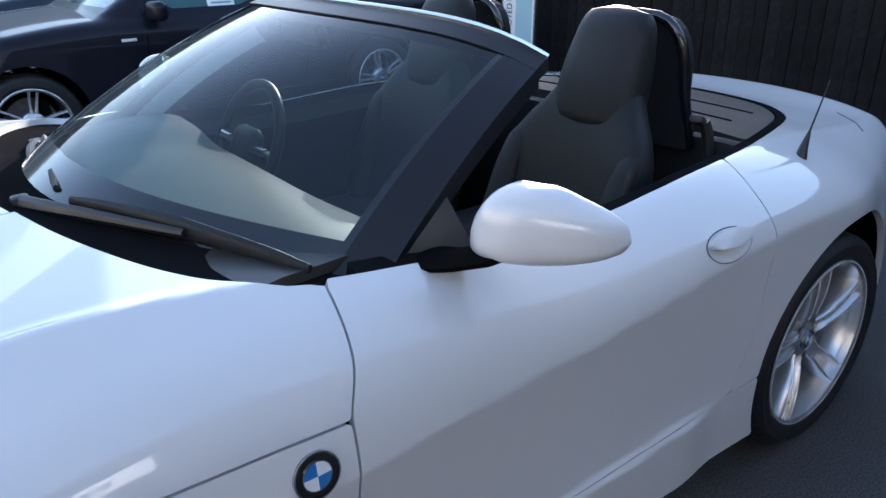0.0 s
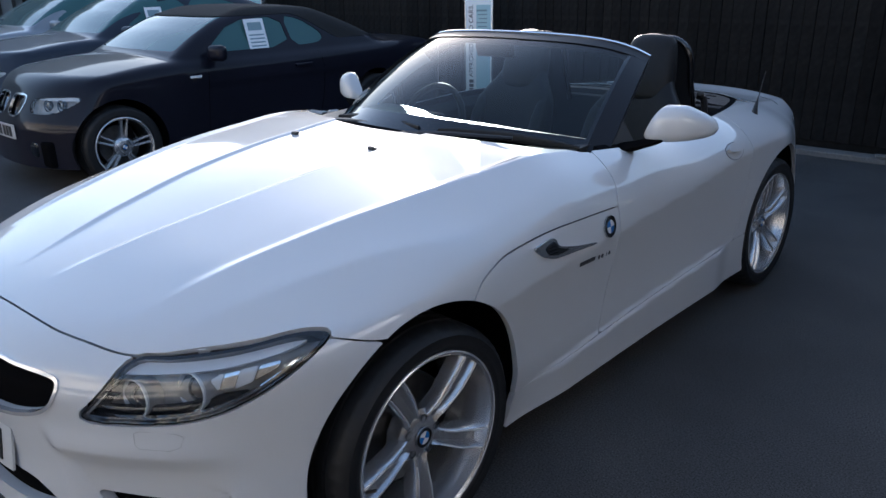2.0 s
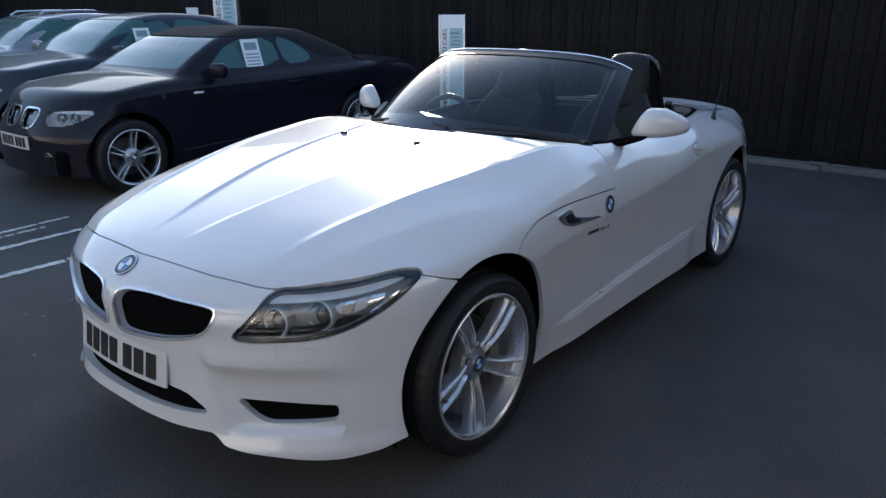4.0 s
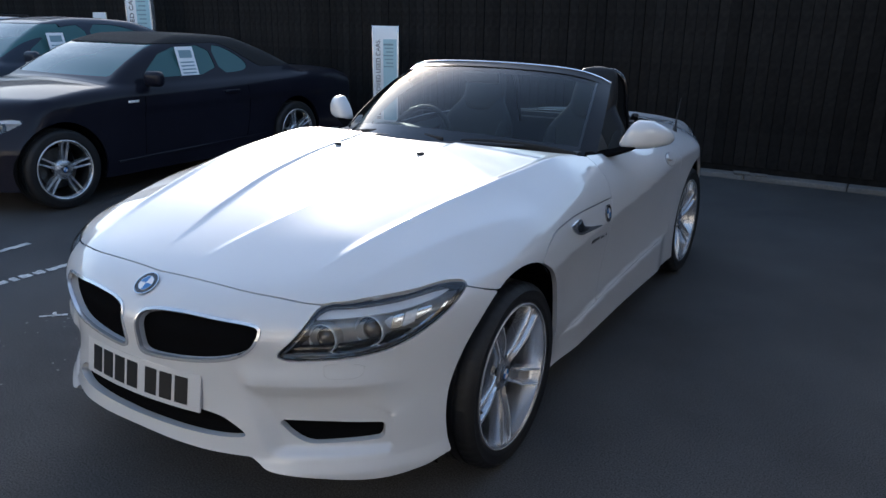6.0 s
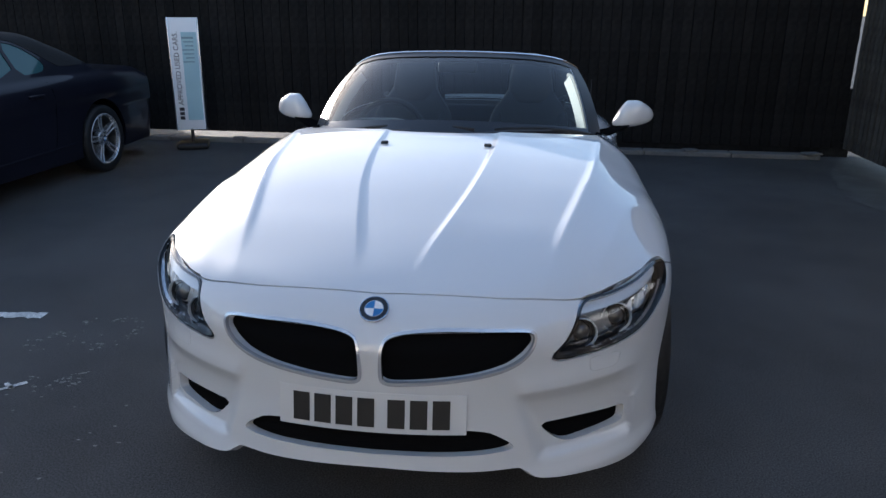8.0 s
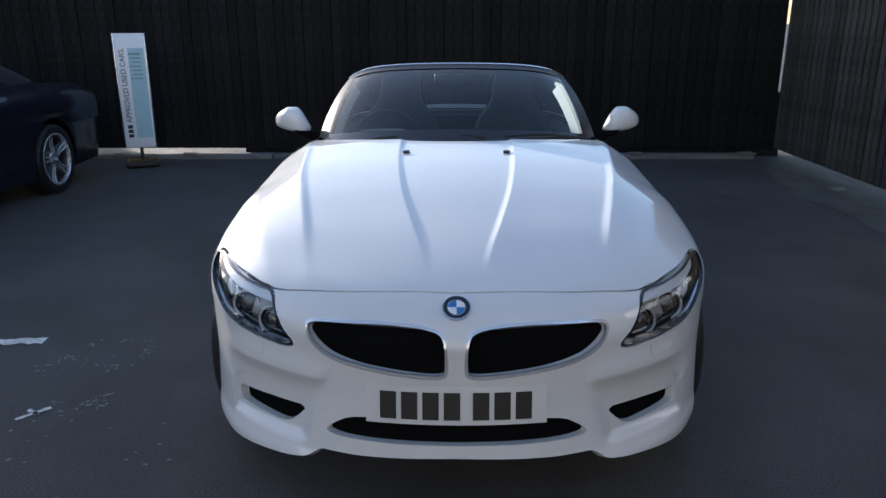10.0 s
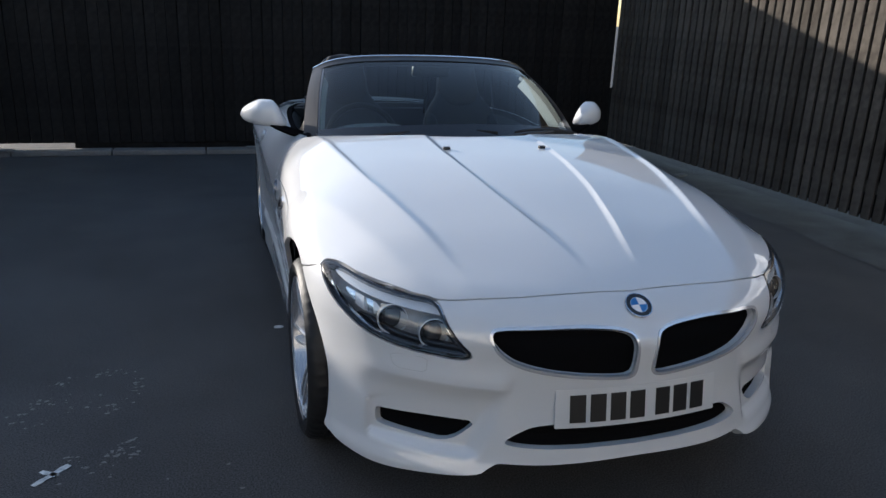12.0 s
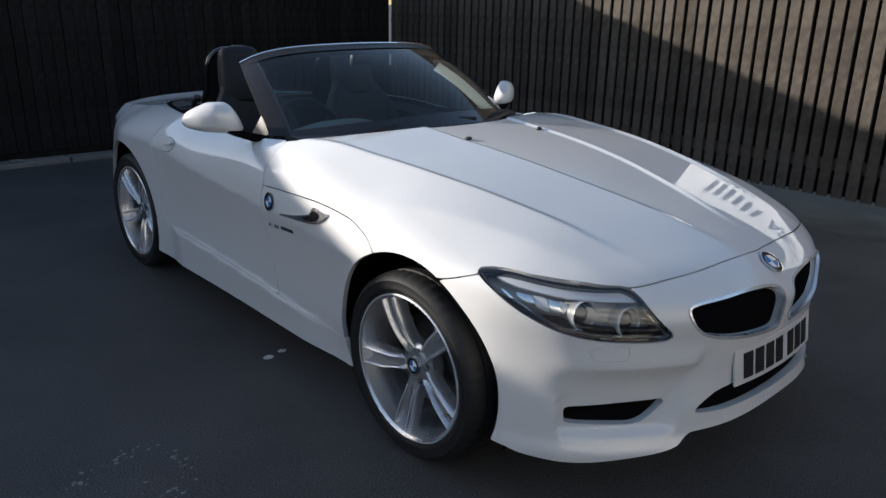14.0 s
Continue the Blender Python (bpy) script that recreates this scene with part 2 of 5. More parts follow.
def skin(x, y, z):
    """Below nought inside the body, above nought outside."""
    a = np.abs(x)
    side = a - half_width(y, z)
    top = (z - top_height(a, y)) * 0.93
    slope = (nose_line(a + 0.01) - nose_line(a - 0.01)) / 0.02
    lean = NOSE(z) * (1 - 0.75 * step(0.5, 0.86, a) * step(0.58, 0.70, z))
    front = (nose_line(a) + lean + scoop(a, z) - y) / np.sqrt(1 + slope * slope)
    rear = (y - 3.31 + 0.47 * a ** 2.4 + 0.10 * (np.clip(z - 0.62, 0, 1) / 0.3) ** 2 * 0.4 + 0.12 * np.clip(0.5 - z, 0, 1)) * 0.9
    f = smax(side, top, 0.075)
    f = smax(f, front, 0.05)
    f = smax(f, rear, 0.08)
    return f


def skin_normal(p):
    e = 0.0025
    k = len(p)
    q = np.concatenate([p + np.array(d) * e for d in ((1, 0, 0), (0, 1, 0), (0, 0, 1), (-1, 0, 0), (0, -1, 0), (0, 0, -1))])
    f = skin(q[:, 0], q[:, 1], q[:, 2])
    n = np.stack([f[:k] - f[3 * k:4 * k], f[k:2 * k] - f[4 * k:5 * k], f[2 * k:3 * k] - f[5 * k:]], 1)
    return n / np.maximum(np.linalg.norm(n, axis=1, keepdims=True), 1e-9)

# ---- small building helpers ----


def put(name, verts, faces, mat, parent=None, label="", smooth=False, normals=None):
    me = bpy.data.meshes.new(name)
    me.from_pydata([tuple(v) for v in verts], [], [tuple(f) for f in faces])
    me.materials.append(mat)
    me.polygons.foreach_set("use_smooth", [bool(smooth)] * len(me.polygons))
    if normals is not None:
        me.normals_split_custom_set([tuple(v) for v in normals])
    ob = new(name, me)
    if parent is not None:
        ob.parent = parent
    if label:
        tagged(ob, label)
    return ob


def part(name, bm, mat, parent=None, label="", smooth=True, angle=35):
    me = bpy.data.meshes.new(name)
    bm.normal_update()
    if smooth:
        for f in bm.faces:
            f.smooth = True
        for e in bm.edges:
            e.smooth = len(e.link_faces) == 2 and e.calc_face_angle(3.0) < radians(angle)
    bm.to_mesh(me)
    bm.free()
    me.materials.append(mat)
    ob = new(name, me)
    if parent is not None:
        ob.parent = parent
    if label:
        tagged(ob, label)
    return ob


def group_of(name, label, category, m=None, group=""):
    ob = new(name)
    ob.empty_display_size = 0.1
    if m is not None:
        ob.matrix_world = m
    return tagged(ob, label, category, group)


def box(bm, c, s, m=None, bevel=0.0, seg=2):
    r = bmesh.ops.create_cube(bm, size=1)
    vs = r["verts"]
    bmesh.ops.scale(bm, vec=s, verts=vs)
    if bevel:
        es = list({e for v in vs for e in v.link_edges})
        q = bmesh.ops.bevel(bm, geom=es, offset=bevel, segments=seg, affect="EDGES", profile=0.5)
        vs = list({v for f in q["faces"] for v in f.verts} | {v for v in vs if v.is_valid})
    bmesh.ops.translate(bm, vec=c, verts=vs)
    if m is not None:
        bmesh.ops.transform(bm, matrix=m, verts=vs)
    return vs


def tube(bm, pts, r, sides=10, squash=1.0, caps=True, up=(0, 0, 1)):
    """A round bar along the points; r is one radius or one a point."""
    pts = [Vector(p) for p in pts]
    rr = r if isinstance(r, (list, tuple)) else [r] * len(pts)
    rings = []
    for i, p in enumerate(pts):
        d = (pts[min(i + 1, len(pts) - 1)] - pts[max(i - 1, 0)]).normalized()
        u = d.cross(Vector(up))
        u = u.normalized() if u.length > 1e-4 else d.orthogonal().normalized()
        w = u.cross(d)
        rings.append([bm.verts.new(p + rr[i] * (math.cos(2 * math.pi * k / sides) * u + squash * math.sin(2 * math.pi * k / sides) * w)) for k in range(sides)])
    for a, b in zip(rings, rings[1:]):
        for k in range(sides):
            bm.faces.new((a[k], a[(k + 1) % sides], b[(k + 1) % sides], b[k]))
    if caps:
        bm.faces.new(rings[0][::-1])
        bm.faces.new(rings[-1])
    return rings


def lathe(bm, profile, n=48, m=None):
    """Turns (radius, along x) pairs round the x axis."""
    rings = []
    for k in range(n):
        c, s = math.cos(2 * math.pi * k / n), math.sin(2 * math.pi * k / n)
        row = []
        for r, x in profile:
            v = Vector((x, r * c, r * s))
            row.append(bm.verts.new(m @ v if m is not None else v))
        rings.append(row)
    for k in range(n):
        a, b = rings[k], rings[(k + 1) % n]
        for i in range(len(profile) - 1):
            bm.faces.new((a[i], a[i + 1], b[i + 1], b[i]))
    return rings


def chaikin(pts, times=2):
    p = np.array(pts, float)
    for _ in range(times):
        q = np.roll(p, -1, 0)
        p = np.stack([0.78 * p + 0.22 * q, 0.22 * p + 0.78 * q], 1).reshape(-1, 2)
    return p


def inside(poly, u, v):
    """Signed distance to a closed outline, above nought inside."""
    p = np.asarray(poly, float)
    q = np.roll(p, -1, 0)
    d = np.full(np.shape(u), 9.0)
    odd = np.zeros(np.shape(u), bool)
    for (x0, y0), (x1, y1) in zip(p, q):
        ex, ey = x1 - x0, y1 - y0
        t = np.clip(((u - x0) * ex + (v - y0) * ey) / (ex * ex + ey * ey + 1e-12), 0, 1)
        d = np.minimum(d, np.hypot(u - x0 - t * ex, v - y0 - t * ey))
        if y0 != y1:
            odd ^= ((y0 > v) != (y1 > v)) & (u < ex * (v - y0) / (y1 - y0) + x0)
    return np.where(odd, d, -d)


class Shell:
    """The right-hand half of a skin, as a net of points that rays from the middle axis meet."""

    def __init__(self, field, z0, ya, yb, level=0.0, fine=0.8, reach=1.7, low=-40, high=90, fan=(0, 90), ends=(True, True)):
        n = int((fan[1] - fan[0]) / fine)
        ph = np.radians(np.linspace(fan[0], fan[1], n + 1))
        us = []
        if ends[0]:
            us += [(ya, math.sin(p), -math.cos(p)) for p in ph[:-1]]
        if fan[1] == 90:
            us += [(y, 1.0, 0.0) for y in np.linspace(ya, yb, int((yb - ya) / (fine * 0.0155)) + 1)]
        if ends[1]:
            us += [(yb, math.cos(p), math.sin(p)) for p in ph[1:]]
        us = np.array(us)
        th = np.radians(np.linspace(low, high, int((high - low) / fine) + 1))
        U, T = np.meshgrid(np.arange(len(us)), th, indexing="ij")
        o = np.stack([np.zeros(U.shape), us[U, 0], np.full(U.shape, z0)], -1).reshape(-1, 3)
        d = np.stack([np.cos(T) * us[U, 1], np.cos(T) * us[U, 2], np.sin(T)], -1).reshape(-1, 3)
        lo, hi = np.full(len(o), 0.02), np.full(len(o), reach)
        found = np.zeros(len(o), bool)
        for r in np.arange(0.1, reach, 0.07):
            p = o + r * d
            out = (field(p[:, 0], p[:, 1], p[:, 2]) > level) & ~found
            hi[out], lo[out] = r, max(r - 0.07, 0.02)
            found |= out
        for _ in range(15):
            mid = 0.5 * (lo + hi)
            p = o + mid[:, None] * d
            out = field(p[:, 0], p[:, 1], p[:, 2]) > level
            hi, lo = np.where(out, mid, hi), np.where(out, lo, mid)
        self.v = o + (0.5 * (lo + hi))[:, None] * d
        self.v[np.abs(self.v[:, 0]) < 1e-5, 0] = 0
        e = 0.0025
        x, y, z = self.v.T
        g = np.stack([field(x + e, y, z) - field(x - e, y, z), field(x, y + e, z) - field(x, y - e, z), field(x, y, z + e) - field(x, y, z - e)], 1)
        self.n = g / np.maximum(np.linalg.norm(g, axis=1, keepdims=True), 1e-9)
        nu, nv = U.shape
        k = np.arange(nu * nv).reshape(nu, nv)
        self.q = np.stack([k[:-1, :-1], k[1:, :-1], k[1:, 1:], k[:-1, 1:]], -1).reshape(-1, 4)

    def cut(self, keep):
        """The points, normals and faces where keep(a, y, z) is above nought."""
        f = keep(self.v[:, 0], self.v[:, 1], self.v[:, 2])
        on = (f > 0)[self.q]
        every, some = on.all(1), on.any(1)
        whole = np.unique(self.q[every])
        used = dict(zip(whole.tolist(), range(len(whole))))
        verts, norms, made = list(self.v[whole]), list(self.n[whole]), {}
        place = np.zeros(len(self.v), int)
        place[whole] = np.arange(len(whole))
        faces = place[self.q[every]].tolist()

        def old(i):
            if i not in used:
                used[i] = len(verts)
                verts.append(self.v[i]), norms.append(self.n[i])
            return used[i]

        def mid(i, j):
            key = (min(i, j), max(i, j))
            if key not in made:
                t = f[key[0]] / (f[key[0]] - f[key[1]])
                made[key] = len(verts)
                verts.append(self.v[key[0]] * (1 - t) + self.v[key[1]] * t)
                nn = self.n[key[0]] * (1 - t) + self.n[key[1]] * t
                norms.append(nn / max(np.linalg.norm(nn), 1e-9))
            return made[key]

        for q in self.q[some & ~every]:
            row = []
            for k in range(4):
                i, j = int(q[k]), int(q[(k + 1) % 4])
                if f[i] > 0:
                    row.append(old(i))
                if (f[i] > 0) != (f[j] > 0):
                    row.append(mid(i, j))
            if len(row) > 2:
                faces.append(row)
        return np.array(verts), np.array(norms), faces


def panel(name, shell, keep, mat, parent, label="", where="both", flange=0.018, shift=0.0):
    """A pressed sheet cut from a shell, with its edges turned in; where: both halves in one, or one of the sides."""
    v, n, faces = shell.cut(keep)
    v = v + shift * n
    count = {}
    for f in faces:
        for i, j in zip(f, f[1:] + f[:1]):
            count[(min(i, j), max(i, j))] = count.get((min(i, j), max(i, j)), 0) + 1
    rim = [(i, j) for f in faces for i, j in zip(f, f[1:] + f[:1]) if count[(min(i, j), max(i, j))] == 1]
    if where == "both":
        rim = [(i, j) for i, j in rim if not (abs(v[i, 0]) < 1e-4 and abs(v[j, 0]) < 1e-4)]
    allv, alln, allf, loops = [], [], [], []

    def add(sign):
        base = len(allv)
        allv.extend((p[0] * sign, p[1], p[2]) for p in v)
        for f in faces:
            g = f if sign > 0 else f[::-1]
            allf.append([base + i for i in g])
            loops.extend((n[i][0] * sign, n[i][1], n[i][2]) for i in g)
        if not flange:
            return
        ids = {}
        for e in rim:
            for i in e:
                if i not in ids:
                    ids[i] = len(allv)
                    w = v[i] - flange * n[i]
                    allv.append((w[0] * sign, w[1], w[2]))
        for i, j in rim:
            g = [j + base, i + base, ids[i], ids[j]]
            if sign < 0:
                g = g[::-1]
            allf.append(g)
            p = [np.array(allv[k]) for k in g]
            w = np.cross(p[2] - p[0], p[3] - p[1])
            w = w / max(np.linalg.norm(w), 1e-12)
            loops.extend([tuple(w)] * 4)

    for sign in {"both": (1, -1), "left": (1,), "right": (-1,)}[where]:
        add(sign)
    ob = put(name, allv, allf, mat, parent, label, smooth=True, normals=loops)
    return ob

# ---- the yard ----


def wall_box(name, c, s, mat, label, category="", kind="structure", bevel=0.0, rz=0.0):
    bm = bmesh.new()
    box(bm, (0, 0, 0), s, bevel=bevel)
    ob = part(name, bm, mat, None, label, smooth=False)
    ob.matrix_world = pose(*c, 0, 0, rz)
    return tagged(ob, label, category, "", kind)


# near-black tone stands in for the shade on the backlit fence
WOOD_DARK = material("shade_dark_timber", (0.016, 0.015, 0.0145), 0.8, spec=0.06, grain=0.3, grain_scale=18, stain=0.25, stain_scale=3, bump=0.001, bump_scale=60, each=0.2)
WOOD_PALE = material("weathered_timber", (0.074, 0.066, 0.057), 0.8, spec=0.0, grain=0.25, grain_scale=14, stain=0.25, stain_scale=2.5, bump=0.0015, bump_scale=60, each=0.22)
CONCRETE = material("concrete", (0.155, 0.15, 0.143), 0.85, grain=0.2, grain_scale=60, stain=0.2, stain_scale=2, bump=0.002, bump_scale=120)
ROAD_PAINT = material("worn_road_paint", (0.55, 0.55, 0.53), 0.7, grain=0.3, grain_scale=70, stain=0.2, stain_scale=8)
GREY_CLAD = material("grey_cladding", (0.22, 0.24, 0.26), 0.5, stain=0.1, stain_scale=1)

gm = bmesh.new()
bmesh.ops.create_grid(gm, x_segments=2, y_segments=2, size=600)
ground = tagged(part("ground", gm, ASPHALT, None, "dark grey worn asphalt yard", smooth=False), "dark grey worn asphalt yard with fine chippings", "ground", "", "structure")

FENCE_Y, FENCE_TOP = 5.85, 2.406
RIGHT_X, RIGHT_TURN = 3.485, 1.0


def slat_fence(name, label, length, m, mat, pitch, width, thick, z0, top, parts=300):
    """Upright boards side by side on two rails; the run goes along x from the pose m, boards towards -y."""
    root = tagged(new(name), label, "fence", "", "structure")
    root.matrix_world = m
    bm = bmesh.new()
    for z in (z0 + 0.25, 0.5 * (z0 + top), top - 0.25):
        box(bm, (length / 2, thick / 2 + 0.03, z), (length, 0.05, 0.09))
    part("rail", bm, mat, root, "", smooth=False)
    meshes = []
    for k in range(5):
        b = bmesh.new()
        h = top - z0
        box(b, (0, 0, h / 2), (width, thick, h), bevel=0.003, seg=1)
        me = bpy.data.meshes.new("board")
        b.to_mesh(me)
        b.free()
        me.materials.append(mat)
        meshes.append(me)
    n = int(length / pitch)
    for i in range(n):
        ob = new("board", meshes[i % 5])
        ob.parent = root
        ob.matrix_local = pose((i + 0.5) * pitch, random.uniform(-0.004, 0.004), z0, 0, random.uniform(-0.15, 0.15), random.uniform(-0.8, 0.8))
    return root

# ---- the white roadster ----
car = group_of("sports_car", "glossy white two-seat roadster with its roof down, parked on asphalt", "car")

KIDNEY = chaikin([(0.030, 0.640), (0.045, 0.664), (0.10, 0.677), (0.22, 0.684), (0.38, 0.676), (0.430, 0.668), (0.436, 0.645), (0.420, 0.610), (0.385, 0.580), (0.33, 0.561), (0.20, 0.541), (0.06, 0.527), (0.030, 0.535), (0.024, 0.56)])
INTAKE = chaikin([(-0.30, 0.398), (0.0, 0.408), (0.30, 0.398), (0.365, 0.360), (0.402, 0.324), (0.2, 0.322), (0.0, 0.320), (-0.2, 0.322), (-0.402, 0.324), (-0.365, 0.360)])
FOG = chaikin([(0.448, 0.379), (0.56, 0.377), (0.695, 0.365), (0.708, 0.360), (0.708, 0.316), (0.70, 0.309), (0.60, 0.304), (0.54, 0.301), (0.50, 0.322)], 1)
LAMP = chaikin([(-0.138, 0.572), (-0.060, 0.645), (0.006, 0.722), (0.10, 0.724), (0.24, 0.736), (0.36, 0.752), (0.44, 0.744), (0.42, 0.722), (0.31, 0.648), (0.20, 0.602), (0.08, 0.580)], 2)
COWL = spline([(0.0, 0.595), (0.09, 0.60), (0.31, 0.645), (0.5, 0.71), (0.64, 0.795), (0.705, 0.90), (0.73, 1.05)])
OPENING = chaikin([(-0.3, 0.5), (0.3, 0.5), (0.68, 0.76), (0.715, 1.0), (0.73, 1.3), (0.715, 1.85), (0.67, 2.20), (0.585, 2.50), (0.48, 2.74), (0.30, 2.90), (-0.3, 2.95)], 2)
DOOR_FRONT = spline([(0.16, 0.84), (0.42, 0.885), (0.60, 0.916), (0.766, 0.917), (0.85, 0.948), (0.93, 0.962)])
DOOR_REAR = spline([(0.16, 1.86), (0.36, 1.96), (0.6, 2.03), (0.85, 2.034), (0.93, 2.06)])
BONNET_FRONT = spline([(0.0, -0.712), (0.3, -0.69), (0.45, -0.655), (0.55, -0.615), (0.68, -0.49), (0.80, -0.33), (0.86, -0.25)])
BONNET_SIDE = spline([(-0.30, 0.738), (-0.15, 0.690), (0.0, 0.672), (0.12, 0.684), (0.19, 0.740), (0.32, 0.776), (0.52, 0.786), (0.75, 0.779), (0.95, 0.770)])
GAP = 0.0022


def arches(a, y, z):
    f = np.minimum(np.hypot(y * 1.035, z - 0.33) - 0.393, np.hypot(y - 2.470, z - 0.335) - 0.388)
    return np.where(a > 0.3, f, 1.0)


def on_lamp(a, y, z):
    return np.where(y < 0, inside(LAMP, 0.75 * a + 0.66 * y, z), -1.0)


def ledge(y):
    return 0.296 + 0.05 * (y - 0.464)


def bonnet_field(a, y, z):
    front = (y - BONNET_FRONT(a)) * 0.9
    flank = np.where(y > -0.30, z - BONNET_SIDE(y), 1.0)
    return np.minimum(front, np.where(a > 0.55, flank, 1.0))


def opening(a, y, z):
    return np.where(z > 0.75, inside(OPENING, a, y), -1.0)


def keep_bonnet(a, y, z):
    f = np.minimum(bonnet_field(a, y, z), COWL(a) - y)
    f = np.minimum(f, DOOR_FRONT(z) - y)
    return np.minimum(np.minimum(f, arches(a, y, z)), -on_lamp(a, y, z) - 0.002) - GAP


def keep_bumper(a, y, z):
    f = np.minimum(-bonnet_field(a, y, z), -on_lamp(a, y, z) - 0.002)
    f = np.minimum(np.minimum(f, arches(a, y, z)), z - under(a, y))
    holes = np.maximum(np.maximum(inside(KIDNEY, a, z), inside(INTAKE, a, z)), inside(FOG, a, z))
    return np.minimum(np.minimum(f - GAP, -holes), 0.05 - y)


def keep_wing(a, y, z):
    f = np.minimum(np.minimum(-bonnet_field(a, y, z), arches(a, y, z)), np.minimum(y - 0.05, DOOR_FRONT(z) - y))
    return np.minimum(f - GAP, z - ledge(y) - 0.0003)


def keep_door(a, y, z):
    f = np.minimum(y - DOOR_FRONT(z), DOOR_REAR(z) - y)
    return np.minimum(np.minimum(f, -opening(a, y, z)) - GAP, z - ledge(y) - 0.0003)


def keep_sill(a, y, z):
    f = np.minimum(np.minimum(arches(a, y, z), ledge(y) - z), np.minimum(z - under(a, y), np.minimum(y - 0.05, 2.3 - y)))
    return f - 0.001


def keep_quarter(a, y, z):
    f = np.minimum(np.minimum(arches(a, y, z), y - DOOR_REAR(z)), -opening(a, y, z))
    f = np.minimum(f, z - under(a, y))
    return np.minimum(f, np.where(y < 2.3, z - ledge(y), 1.0)) - GAP


skin_net = Shell(skin, 0.45, 0.10, 2.60)
lamp_skin = Shell(skin, 0.45, 0.10, 2.60, fine=0.28, low=3, high=27, fan=(20, 74), ends=(True, False))
grille_skin = Shell(skin, 0.45, 0.10, 2.60, fine=0.26, low=2, high=19, fan=(0, 34), ends=(True, False))
bonnet_skin = Shell(skin, 0.45, 0.10, 1.05, fine=0.55, low=8, ends=(True, False))
bumper_skin = Shell(skin, 0.45, 0.10, 0.16, fine=0.5, low=-26, high=40, ends=(True, False))
panel("bonnet", bonnet_skin, keep_bonnet, WHITE, car, "white bonnet with four long creases")
panel("front_bumper", bumper_skin, keep_bumper, WHITE, car, "deep white front bumper", flange=0.03)
for where in ("left", "right"):
    panel("front_wing", skin_net, keep_wing, WHITE, car, "", where)
    panel("door", skin_net, keep_door, WHITE, car, "", where)
    panel("sill", skin_net, keep_sill, WHITE, car, "", where)
panel("rear_body", skin_net, keep_quarter, WHITE, car, "white rear body with broad haunches")
core_net = Shell(skin, 0.45, 0.10, 2.60, level=-0.028, fine=1.6)
panel("inner_body", core_net, lambda a, y, z: np.minimum(np.minimum(arches(a, y, z) - 0.004, -opening(a, y, z)), np.minimum(np.minimum(-on_lamp(a, y, z), z - under(a, y) - 0.01), np.where(z > 0.75, COWL(a) - y + 0.1, 1.0) + (y > 1.0))), DARK, car, "", flange=0)
bm = bmesh.new()
box(bm, (0, 1.3, 0.23), (1.1, 3.5, 0.05))
part("floorpan", bm, DARK, car, "", smooth=False)

# ---- roadster: wheels ----


